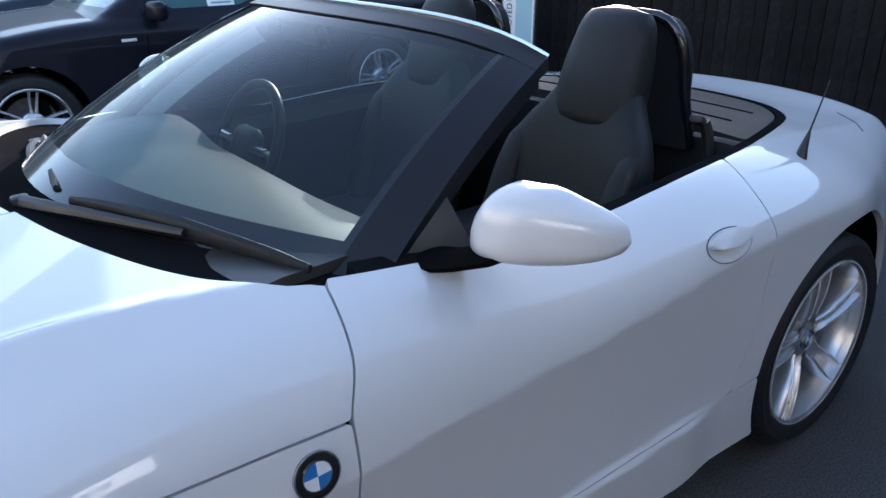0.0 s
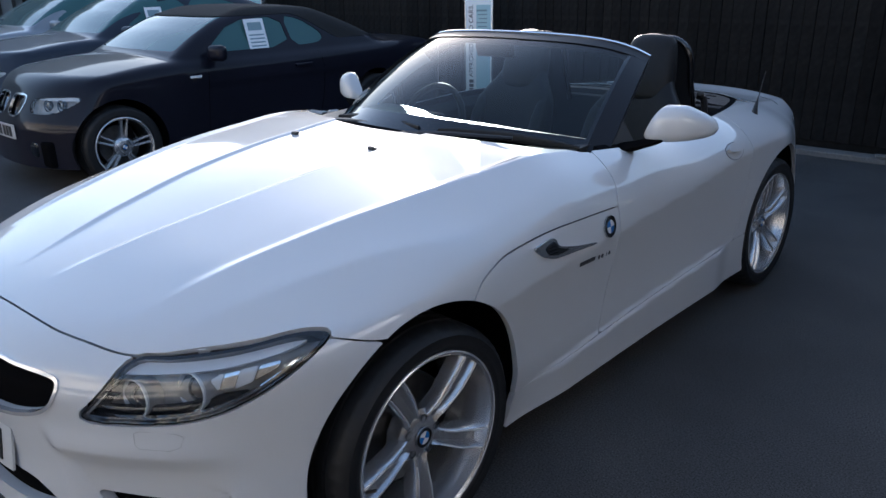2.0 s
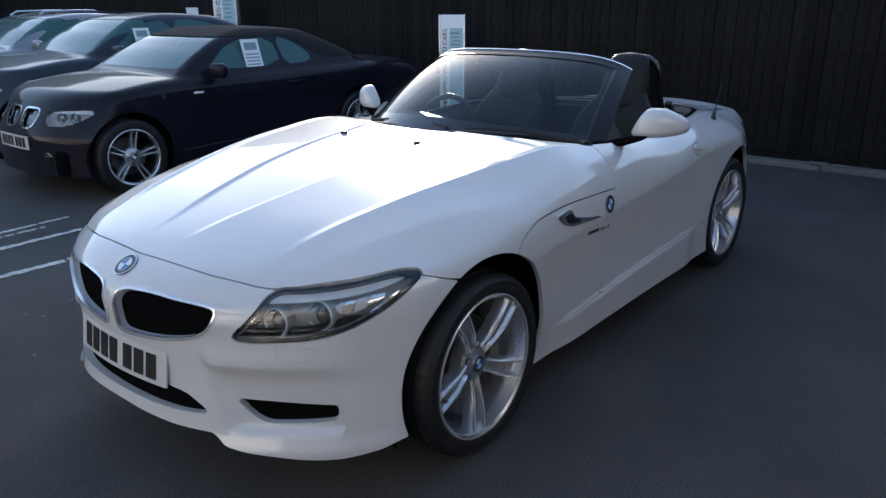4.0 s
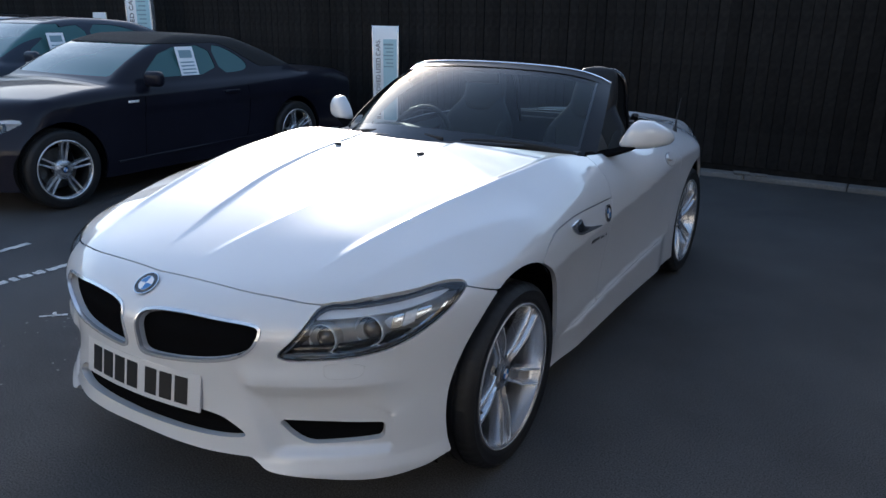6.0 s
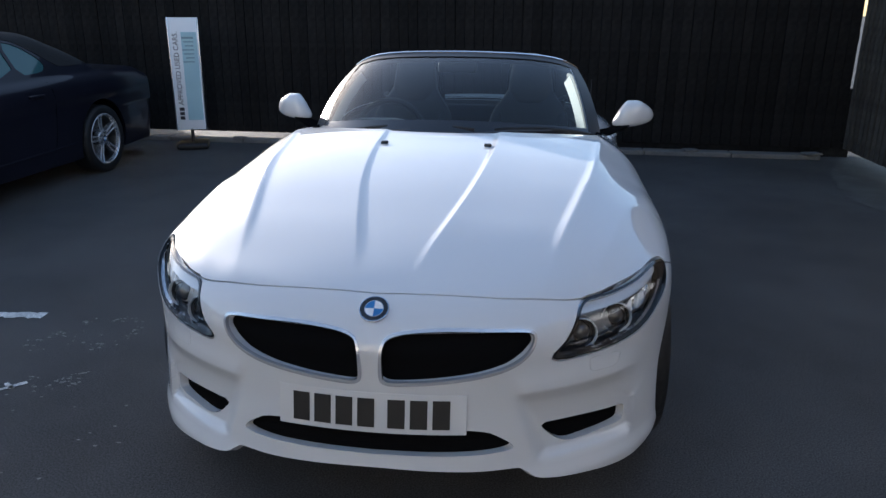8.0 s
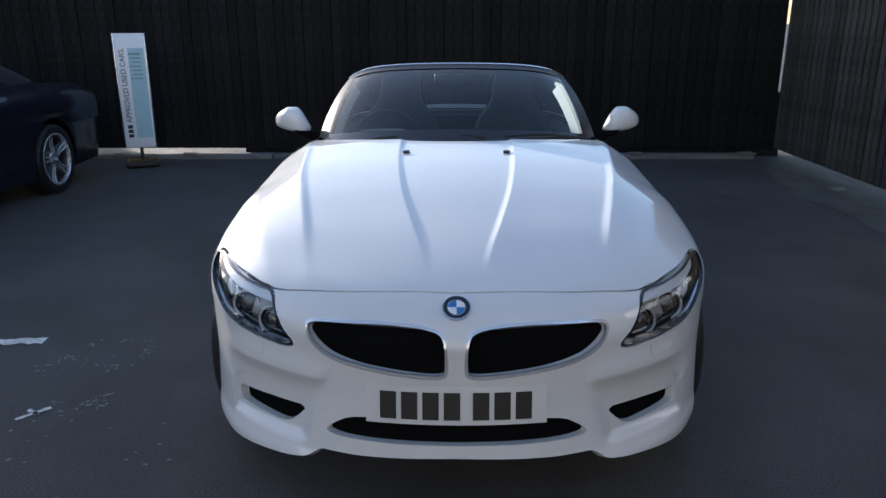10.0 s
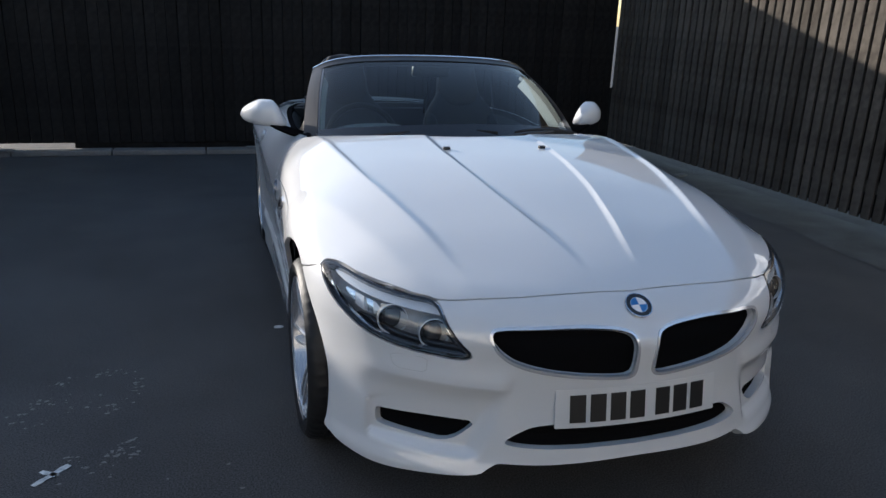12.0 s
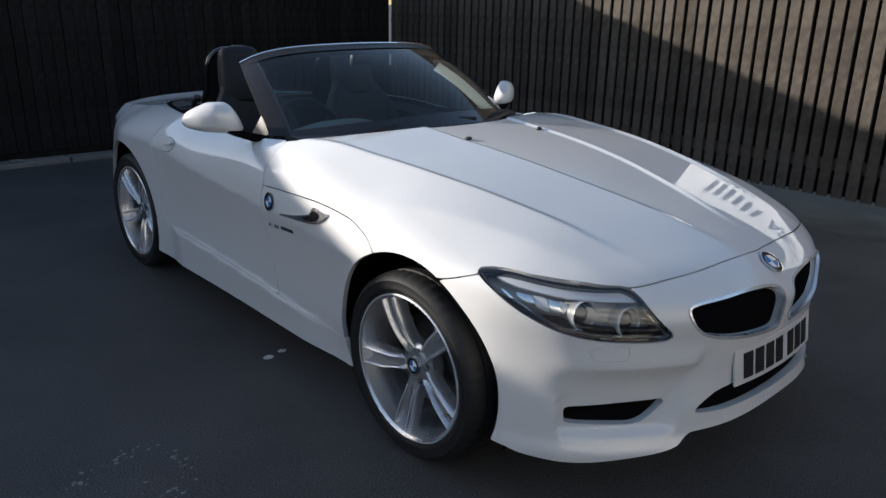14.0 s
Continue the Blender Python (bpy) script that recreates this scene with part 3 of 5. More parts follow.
def spoked_wheel(parent, side, x, y, z, r_rim, r_tyre, width, style, turn=0.0):
    """An alloy wheel with tyre, disc, cap and bolts; its face looks along +x, or -x on the right side."""
    m = Matrix.Translation((x, y, z)) @ Matrix.Diagonal((side, 1, 1, 1)) @ Matrix.Rotation(radians(turn) * side, 4, "X")
    flip = side < 0

    def done(name, bm, mat, par, label=""):
        if flip:
            bmesh.ops.reverse_faces(bm, faces=bm.faces)
        ob = part(name, bm, mat, par, label)
        return ob

    R = r_rim
    bm = bmesh.new()
    lathe(bm, [(R - 0.004, -0.016), (R, -0.008), (R, 0.0), (R - 0.006, 0.002), (R - 0.013, -0.004), (R - 0.018, -0.030)], 72, m)
    dish = 0.040 if style == "broad" else 0.016
    lathe(bm, [(0.001, -0.003 - dish), (0.038, -0.001 - dish), (0.060, -0.006 - dish), (0.075, -0.018 - dish), (0.079, -0.062 - dish), (0.03, -0.066 - dish)], 40, m)
    wheel = done("wheel", bm, ALLOY, parent, "silver five-spoke alloy wheel")
    bm = bmesh.new()
    lathe(bm, [(R - 0.018, -0.030), (R - 0.027, -0.06), (R - 0.030, -0.12), (R - 0.028, -0.19), (R - 0.004, -0.205)], 72, m)
    done("barrel", bm, ALLOY if style == "broad" else STEEL, wheel)
    bm = bmesh.new()
    lathe(bm, [(R + 0.001, -0.006), (R + 0.001, 0.001), (R - 0.002, 0.0030), (R - 0.005, 0.001), (R - 0.006, -0.004)], 72, m)
    done("rim_lip", bm, POLISHED, wheel)
    def spoke_line(k, start, u):
        """Radius, angle, width and depth of a spoke, u from the hub to the rim."""
        r = 0.056 + (R - 0.066) * u
        if style == "twin":
            return r, 2 * math.pi * k / 5 + start * (1 - 0.35 * u), 0.018 - 0.004 * u, -0.020 + 0.014 * u - 0.010 * math.sin(math.pi * u)
        ang = 2 * math.pi * k / 5 + 0.05 * u
        return r, ang, 0.062 - 0.010 * math.sin(math.pi * min(1, 2 * u)) + 0.020 * u, -0.003 - dish + (dish - 0.005) * u ** 0.85 + 0.007 * math.sin(math.pi * u)

    for k in range(5):
        for start in ((-0.17, 0.17) if style == "twin" else (0.0,)):
            bm = bmesh.new()
            rows = []
            for i in range(15):
                u = i / 14
                r, ang, w, h = spoke_line(k, start, u)
                dip = -0.008 - (0.024 if style == "broad" else 0.004) * min(1.0, 1.6 * u)
                shape = ((-0.5, -0.050), (-0.495, -0.026), (-0.46, -0.010), (-0.41, -0.003), (-0.35, 0.0), (-0.28, -0.005), (-0.19, dip), (0.19, dip), (0.28, -0.005), (0.35, 0.0), (0.41, -0.003), (0.46, -0.010), (0.495, -0.026), (0.5, -0.050))
                rows.append([bm.verts.new(m @ Vector((h + dx, r * math.cos(ang + w * t / r), r * math.sin(ang + w * t / r)))) for t, dx in shape])
            for a, b in zip(rows, rows[1:]):
                for i in range(len(a) - 1):
                    bm.faces.new((a[i], b[i], b[i + 1], a[i + 1]))
                bm.faces.new((a[-1], b[-1], b[0], a[0]))
            spoke = done("spoke", bm, ALLOY, wheel)
            bm = bmesh.new()
            for t in (-0.35, 0.35):
                line = []
                for i in range(2, 15):
                    r, ang, w, h = spoke_line(k, start, i / 14)
                    line.append(m @ Vector((h - 0.0002, r * math.cos(ang + w * t / r), r * math.sin(ang + w * t / r))))
                tube(bm, line, 0.0016 if style == "twin" else 0.0022, 6)
            part("polished_edge", bm, POLISHED, spoke)
    bm = bmesh.new()
    T, W = r_tyre, width
    prof = [(R - 0.006, -0.012), (R + 0.004, -0.001), (R + 0.014, 0.004), (R + 0.02, 0.0055), (R + 0.024, 0.004), ((R + T) / 2 + 0.01, 0.008), (T - 0.018, 0.002), (T - 0.006, -0.010), (T - 0.001, -0.026)]
    shoulder = len(prof) - 2
    for gx in (0.055, 0.095, 0.135, 0.175):
        prof += [(T, -gx + 0.006), (T - 0.007, -gx + 0.005), (T - 0.007, -gx - 0.005), (T, -gx - 0.006)]
    prof += [(T - 0.006, -W + 0.005), (T - 0.03, -W - 0.006), (R, -W + 0.01)]
    # every third step round the tread is a cross groove in the outer shoulder
    steps = 150
    rings = []
    for k in range(steps):
        c, sn = math.cos(2 * math.pi * k / steps), math.sin(2 * math.pi * k / steps)
        rings.append([bm.verts.new(m @ Vector((x, (r - cut) * c, (r - cut) * sn))) for i, (r, x) in enumerate(prof) for cut in [0.004 if k % 3 == 0 and shoulder <= i <= shoulder + 2 else 0.0]])
    for k in range(steps):
        p, q = rings[k], rings[(k + 1) % steps]
        for i in range(len(prof) - 1):
            bm.faces.new((p[i], p[i + 1], q[i + 1], q[i]))
    done("tyre", bm, RUBBER, wheel)
    bm = bmesh.new()
    lathe(bm, [(0.07, -0.110), (0.155, -0.112), (0.16, -0.116), (0.16, -0.135), (0.06, -0.135)], 48, m)
    done("brake_disc", bm, STEEL, wheel)
    bm = bmesh.new()
    box(bm, (-0.120, 0.10, 0.06), (0.07, 0.07, 0.15), bevel=0.01)
    bmesh.ops.transform(bm, matrix=m, verts=bm.verts)
    done("brake_caliper", bm, DARK, wheel)
    for k in range(5):
        bm = bmesh.new()
        a = 2 * math.pi * (k + 0.5) / 5
        mm = m @ Matrix.Translation((0.0015 - dish, 0.054 * math.cos(a), 0.054 * math.sin(a)))
        lathe(bm, [(0.0125, -0.0040), (0.0105, -0.0035), (0.009, -0.012), (0.0001, -0.012)], 12, mm)
        done("wheel_bolt", bm, GLOSS_BLACK, wheel)
    bm = bmesh.new()
    a = 2 * math.pi * 0.62
    tube(bm, [m @ Vector((-0.045, (R - 0.032) * math.cos(a), (R - 0.032) * math.sin(a))), m @ Vector((-0.022, (R - 0.06) * math.cos(a), (R - 0.06) * math.sin(a)))], [0.006, 0.0045], 8)
    part("valve", bm, GLOSS_BLACK, wheel)
    emblem(wheel, m @ Matrix.Translation((0.0005 - dish, 0, 0)) @ Matrix.Rotation(radians(90), 4, "Y"), 0.031, "hub_cap")
    return wheel


def emblem(parent, m, r, name="emblem"):
    """A round badge facing +z of m: chrome rim, dark ring and four quarters."""
    bm = bmesh.new()

    def disc(r0, r1, z0, z1, a0=0.0, a1=360.0, n=40):
        n = max(6, int(n * (a1 - a0) / 360))
        prev = None
        for k in range(n + 1):
            a = radians(a0 + (a1 - a0) * k / n)
            row = [bm.verts.new(m @ Vector((q * math.cos(a), q * math.sin(a), zz))) for q, zz in ((r1, 0.0), (r1, z1), (max(r0, 1e-4), z0))]
            if prev:
                bm.faces.new((prev[0], row[0], row[1], prev[1]))
                bm.faces.new((prev[1], row[1], row[2], prev[2]))
            prev = row

    flip = m.determinant() < 0

    def close(nm, mat, par):
        if flip:
            bmesh.ops.reverse_faces(bm, faces=bm.faces)
        return part(nm, bm, mat, par)

    disc(0, r, 0.0042, 0.0028)
    base = close(name, GLOSS_BLACK, parent)
    bm = bmesh.new()
    disc(r * 0.93, r, 0.0050, 0.0046)
    disc(r * 0.60, r * 0.64, 0.0052, 0.0050)
    close("chrome_ring", CHROME, base)
    for a in (0, 90, 180, 270):
        bm = bmesh.new()
        disc(0, r * 0.60, 0.0056, 0.0048, a, a + 90)
        close("blue_quarter" if a % 180 else "white_quarter", BLUE if a % 180 else EMBLEM_WHITE, base)
    return base


for sx in (1, -1):
    spoked_wheel(car, sx, sx * 0.870, 0.0, 0.325, 0.256, 0.326, 0.222, "broad", -27 if sx > 0 else 12)
    spoked_wheel(car, sx, sx * 0.838, 2.455, 0.325, 0.253, 0.326, 0.235, "broad", 25)
    for cy in (0.0, 2.465):
        bm = bmesh.new()
        prev = None
        for k in range(33):
            a = radians(-25 + 230 * k / 32)
            p = [bm.verts.new((sx * xx, cy + 0.405 * math.cos(a), 0.33 + 0.405 * math.sin(a))) for xx in (0.50, min(0.845, float(half_width(np.array(cy + 0.405 * math.cos(a)), np.array(0.33 + 0.405 * math.sin(a)))) - 0.02, 0.79 if (math.cos(a) < -0.6 and cy < 1) or (math.cos(a) > 0.6 and cy > 1) else 1.0))]
            if prev:
                bm.faces.new((prev[0], prev[1], p[1], p[0]))
            prev = p
        part("wheel_arch_liner", bm, DARK, car)

# ---- roadster: nose ----


def meet(a, b):
    """Where the line from a, outside, to b, inside, meets the skin; and the normal there."""
    a, b = np.array(a, float), np.array(b, float)
    for _ in range(2):
        u = np.linspace(0, 1, 65)[:, None]
        p = a + (b - a) * u
        f = skin(p[:, 0], p[:, 1], p[:, 2])
        k = int(np.argmax(f <= 0)) if (f <= 0).any() else 64
        k = max(k, 1)
        a, b, fa, fb = p[k - 1], p[k], f[k - 1], f[k]
    t = min(1.0, max(0.0, fa / (fa - fb))) if fa != fb else 0.0
    q = a + (b - a) * t
    return q, skin_normal(q[None, :])[0]


def on_nose(x, z, out=0.0):
    """The point of the skin in front of (x, z), and its normal."""
    q, n = meet((x, -1.1, z), (x, 0.0, z))
    return Vector(q) + out * Vector(n), Vector(n)


def on_side(y, z, out=0.0, sx=1):
    q, n = meet((1.1, y, z), (0.3, y, z))
    return Vector((sx * (q[0] + out * n[0]), q[1] + out * n[1], q[2] + out * n[2])), Vector((sx * n[0], n[1], n[2]))


def on_top(x, y, out=0.0):
    q, n = meet((x, y, 1.4), (x, y, 0.4))
    return Vector(q) + out * Vector(n), Vector(n)


def facing(p, n, up=(0, 0, 1)):
    """A pose at p whose z looks along n."""
    z = n.normalized()
    x = Vector(up).cross(z).normalized()
    y = z.cross(x)
    return Matrix(((x.x, y.x, z.x, p.x), (x.y, y.y, z.y, p.y), (x.z, y.z, z.z, p.z), (0, 0, 0, 1)))


p, n = on_nose(0.0, 0.716, 0.001)
emblem(car, facing(p, n), 0.041)


def solid_sheet(name, grid, thick, mat, parent, label="", smooth=True):
    """A sheet through rows of (point, normal), given thickness inwards."""
    bm = bmesh.new()
    rows, cols = len(grid), len(grid[0])
    top = [[bm.verts.new(p) for p, q in row] for row in grid]
    low = [[bm.verts.new(p - thick * q) for p, q in row] for row in grid]
    for i in range(rows - 1):
        for j in range(cols - 1):
            bm.faces.new((top[i][j], top[i][j + 1], top[i + 1][j + 1], top[i + 1][j]))
            bm.faces.new((low[i][j], low[i + 1][j], low[i + 1][j + 1], low[i][j + 1]))
    for j in range(cols - 1):
        bm.faces.new((top[0][j], low[0][j], low[0][j + 1], top[0][j + 1]))
        bm.faces.new((top[-1][j], top[-1][j + 1], low[-1][j + 1], low[-1][j]))
    for i in range(rows - 1):
        bm.faces.new((top[i][0], top[i + 1][0], low[i + 1][0], low[i][0]))
        bm.faces.new((top[i][-1], low[i][-1], low[i + 1][-1], top[i + 1][-1]))
    bmesh.ops.recalc_face_normals(bm, faces=bm.faces)
    return part(name, bm, mat, parent, label, smooth=smooth)


def plate_at(parent, middle, width, height, z, depth_of, tilt=0.0, bars=7):
    """A number plate bowed to the nose, its writing as plain bars."""
    def spot(x, zz, out):
        p = depth_of(x, zz)
        return Vector((middle + x, p - out, zz)), Vector((0, -1, 0))
    rows = [[spot(x, zz, 0.006) for x in np.linspace(-width / 2, width / 2, 13)] for zz in (z - height / 2, z, z + height / 2)]
    plate = solid_sheet("number_plate", rows, 0.006, PLATE_WHITE, parent, "white number plate with black characters as bars")
    unit = width / 0.52
    x0 = -0.219 * unit
    for k in range(bars):
        xs = np.linspace(x0, x0 + 0.047 * unit, 3)
        solid_sheet("character_bar", [[spot(x, zz, 0.0085) for x in xs] for zz in (z - height * 0.36, z + height * 0.36)], 0.002, PLATE_BLACK, plate)
        x0 += (0.083 if k == 3 else 0.061) * unit
    return plate


plate_at(car, 0.0, 0.52, 0.111, 0.447, lambda x, z: -0.833 + 0.32 * x * x + 0.15 * (z - 0.447))

SLAT = material("grille_slat", (0.011, 0.011, 0.012), 0.5, spec=0.12)
for sx, where in ((1, "left"), (-1, "right")):
    ring = panel("kidney_grille", grille_skin, lambda a, y, z: np.where(y < -0.5, np.minimum(inside(KIDNEY, a, z) + 0.003, 0.004 + 0.003 * step(0.62, 0.56, z) - inside(KIDNEY, a, z)), -1.0), SURROUND, car, "black kidney grille in a chrome surround", where, 0.012, 0.004)
    for x in np.arange(0.05, 0.425, 0.0295):
        zs = np.linspace(0.52, 0.69, 60)
        zs = zs[inside(KIDNEY, np.full(60, x), zs) > 0.0]
        if len(zs) > 3:
            rows = []
            for z in (zs[0], zs[len(zs) // 2], zs[-1]):
                p, q = on_nose(sx * float(x), float(z), -0.036)
                w = Vector((0.006, 0, 0))
                rows.append([(p - w, Vector((0, -1, 0))), (p - Vector((0, 0.004, 0)), Vector((0, -1, 0))), (p + w, Vector((0, -1, 0)))])
            solid_sheet("slat", rows, 0.014, SLAT, ring)
    # lamp: seal, clear cover, housing and inner parts
    lamp = panel("headlamp", lamp_skin, lambda a, y, z: np.minimum(on_lamp(a, y, z) - 0.0005, 0.0055 - on_lamp(a, y, z)), GLOSS_BLACK, car, "clear headlamp with twin round projectors", where, 0.03, -0.001)
    panel("lamp_cover", lamp_skin, lambda a, y, z: on_lamp(a, y, z) - 0.003, LAMP_GLASS, lamp, "", where, 0, -0.0015)

lamp_net = Shell(skin, 0.45, 0.10, 2.6, level=-0.058, fine=0.5, low=0, high=30, fan=(16, 80), ends=(True, False))
brow_net = Shell(skin, 0.45, 0.10, 2.6, level=-0.020, fine=0.28, low=3, high=27, fan=(20, 74), ends=(True, False))
LAMP_GREY = material("lamp_housing", (0.32, 0.31, 0.30), 0.28, metal=0.0, stain=0.3, stain_scale=15)
BROW = material("lamp_brow", (0.66, 0.68, 0.72), 0.2, coat=1.0)
RING = material("lamp_ring", (0.60, 0.61, 0.63), 0.22, coat=1.0)
LENS = material("projector_glass", (0.045, 0.042, 0.045), 0.08, coat=1.0)
EYEBROW = chaikin([(-0.008, 0.707), (0.10, 0.713), (0.24, 0.725), (0.36, 0.742), (0.412, 0.737), (0.35, 0.715), (0.23, 0.697), (0.1, 0.686), (-0.036, 0.680)], 1)
SIDE_BOX = chaikin([(0.175, 0.684), (0.30, 0.700), (0.355, 0.706), (0.30, 0.668), (0.205, 0.640)], 1)
FACET = material("lamp_reflector", (0.86, 0.87, 0.88), 0.12, metal=0.85)
for sx, where in ((1, "left"), (-1, "right")):
    lamp = [o for o in car.children if o.name.startswith("headlamp")][0 if sx > 0 else 1]
    panel("lamp_housing", lamp_net, lambda a, y, z: on_lamp(a, y, z) + 0.03, LAMP_GREY, lamp, "", where, 0)
    panel("light_strip", brow_net, lambda a, y, z: np.where(y < 0, inside(EYEBROW, 0.75 * a + 0.66 * y, z), -1.0), BROW, lamp, "", where, 0.012)
    panel("lamp_trim", brow_net, lambda a, y, z: np.minimum(np.minimum(on_lamp(a, y, z) - 0.009, 0.0145 - on_lamp(a, y, z)), 0.70 - z), CHROME, lamp, "", where, 0.01, 0.010)
    for k, (mid, half) in enumerate(((0.197, 0.012), (0.226, 0.016), (0.262, 0.018), (0.305, 0.022))):
        panel("reflector", brow_net, lambda a, y, z: np.where(y < 0, np.minimum(inside(SIDE_BOX, 0.75 * a + 0.66 * y, z), half - np.abs(0.75 * a + 0.66 * y - mid - 0.25 * (z - 0.68))), -1.0), FACET if k % 2 else RING, lamp, "", where, 0.014, -0.014 - 0.007 * (k % 2))
    panel("lower_bezel", brow_net, lambda a, y, z: np.minimum(on_lamp(a, y, z) - 0.006, np.minimum(0.030 - on_lamp(a, y, z), 0.640 - z)), GLOSS_BLACK, lamp, "", where, 0.01, -0.010)
    for (px, pz, r) in ((0.585, 0.627, 0.045), (0.690, 0.650, 0.045)):
        p, n = on_nose(sx * px, pz, -0.040)
        d = Vector((sx * 0.16, -1, 0.12)).normalized()
        m = facing(p, d) @ Matrix.Rotation(radians(-90), 4, "Y")
        bm = bmesh.new()
        lathe(bm, [(r * 0.88, -0.006), (r * 0.90, 0.000), (r * 0.94, 0.003), (r * 0.99, 0.002), (r, -0.002), (r * 0.99, -0.005)], 40, m)
        ring = part("projector_ring", bm, RING, lamp)
        bm = bmesh.new()
        lathe(bm, [(r * 0.995, -0.005), (r * 0.98, -0.02), (r * 0.98, -0.05)], 40, m)
        part("projector_barrel", bm, LAMP_GREY, ring)
        bm = bmesh.new()
        lathe(bm, [(r * 0.88, -0.006), (r * 0.82, -0.012), (r * 0.72, -0.016), (r * 0.69, -0.014)], 40, m)
        part("inner_bezel", bm, GLOSS_BLACK, ring)
        bm = bmesh.new()
        lathe(bm, [(r * 0.70, -0.026), (r * 0.62, -0.014), (r * 0.45, -0.006), (r * 0.24, -0.001), (0.0005, 0.0)], 32, m)
        part("projector_lens", bm, LENS, ring)


def nose_line_mark(name, pts, mat, parent, r=0.0013):
    bm = bmesh.new()
    tube(bm, [on_nose(x, z, 0.0)[0] for x, z in pts], r, 6)
    return part(name, bm, mat, parent)


SEAM = material("panel_seam", (0.42, 0.42, 0.42), 0.6)
for sx in (1, -1):
    nose_line_mark("washer_cover_seam", [(sx * x, z) for x, z in ((0.588, 0.558), (0.590, 0.530), (0.600, 0.521), (0.655, 0.519), (0.672, 0.527), (0.678, 0.552), (0.665, 0.560), (0.600, 0.563), (0.588, 0.558))], SEAM, car, 0.0009)
for z in np.arange(0.318, 0.40, 0.020):
    bm = bmesh.new()
    tube(bm, [on_nose(float(x), float(z), -0.030)[0] for x in np.linspace(-0.36, 0.36, 15)], 0.0035, 6)
    part("intake_slat", bm, DARK, car)

# ---- roadster: flanks ----


def side_plate(name, outline, lift, depth, mat, parent, sx, label="", rise=None):
    """A small solid on the flank; its outline is given as (y, z)."""
    bm = bmesh.new()
    top, low = [], []
    for i, (y, z) in enumerate(outline):
        p, n = on_side(float(y), float(z), 0.0, sx)
        e = lift if rise is None else lift * rise(float(y), float(z))
        top.append(bm.verts.new(p + e * n)), low.append(bm.verts.new(p - depth * n))
    c = Vector((0, 0, 0))
    for v in top:
        c += v.co / len(top)
    f = bm.faces.new(top)
    g = bm.faces.new(low[::-1])
    k = len(top)
    for i in range(k):
        bm.faces.new((top[i], low[i], low[(i + 1) % k], top[(i + 1) % k]))
    bmesh.ops.recalc_face_normals(bm, faces=bm.faces)
    bmesh.ops.triangulate(bm, faces=[f, g])
    bmesh.ops.bevel(bm, geom=[e for e in bm.edges if len(e.link_faces) == 2 and e.calc_face_angle(0) > 0.9], offset=min(0.0025, lift * 0.6), segments=2, affect="EDGES")
    return part(name, bm, mat, parent, label)


CUP_SEAM = material("handle_gap", (0.10, 0.10, 0.10), 0.7)
VENT_CHROME = material("vent_chrome", (0.78, 0.78, 0.80), 0.16, metal=0.92)
GILL = chaikin([(0.412, 0.760), (0.455, 0.764), (0.505, 0.768), (0.530, 0.762), (0.548, 0.734), (0.590, 0.722), (0.66, 0.706), (0.758, 0.692), (0.762, 0.685), (0.66, 0.692), (0.58, 0.697), (0.52, 0.702), (0.46, 0.722)], 1)
GILL_IN = chaikin([(0.470, 0.748), (0.515, 0.758), (0.528, 0.748), (0.545, 0.728), (0.60, 0.714), (0.58, 0.709), (0.52, 0.712), (0.480, 0.728)], 1)
for sx in (1, -1):
    gill = side_plate("wing_vent", GILL, 0.008, 0.004, VENT_CHROME, car, sx, "chrome side vent with a long blade")
    side_plate("vent_opening", GILL_IN, 0.0105, 0.001, GLOSS_BLACK, gill, sx)
    for k in range(3):
        z = 0.722 + 0.010 * k
        side_plate("vent_fin", [(0.487, z), (0.535 - 0.006 * k, z - 0.003), (0.535 - 0.006 * k, z), (0.487, z + 0.003)], 0.013, 0.0, GLOSS_BLACK, gill, sx)
    p, n = on_side(0.846, 0.720, 0.001, sx)
    emblem(car, facing(p, n), 0.037)
    # model lettering, too small to read: plain bars
    for k, (y0, y1) in enumerate(((0.676, 0.772), (0.792, 0.804), (0.812, 0.826), (0.845, 0.850), (0.860, 0.872))):
        zz = 0.628 - 0.10 * (y0 - 0.676) * 0.6
        side_plate("lettering_bar", [(y0, zz), (y1, zz - 0.005), (y1, zz + 0.010), (y0, zz + 0.015)], 0.003, 0.0, BLACK_TRIM if k == 0 else CHROME, car, sx)
    # handle: a cup with a flap
    cup = [(1.863 + 0.078 * math.cos(a) * (1.0 + 0.12 * math.sin(a)), 0.794 + 0.034 * math.sin(a)) for a in np.linspace(0, 2 * math.pi, 28, endpoint=False)]
    door = [o for o in car.children if o.name.startswith("door")][0 if sx > 0 else 1]
    side_plate("handle_cup", cup, 0.0012, 0.002, CUP_SEAM, door, sx)
    side_plate("handle_cup_face", [(1.863 + (y - 1.863) * 0.965, 0.794 + (z - 0.794) * 0.93) for y, z in cup], 0.0022, 0.002, WHITE, door, sx)
    grip = [(1.863 + 0.070 * math.cos(a), 0.806 + 0.017 * math.sin(a)) for a in np.linspace(0, 2 * math.pi, 24, endpoint=False)]
    side_plate("door_handle", grip, 0.016, 0.0, WHITE, door, sx)

# ---- roadster: windscreen ----


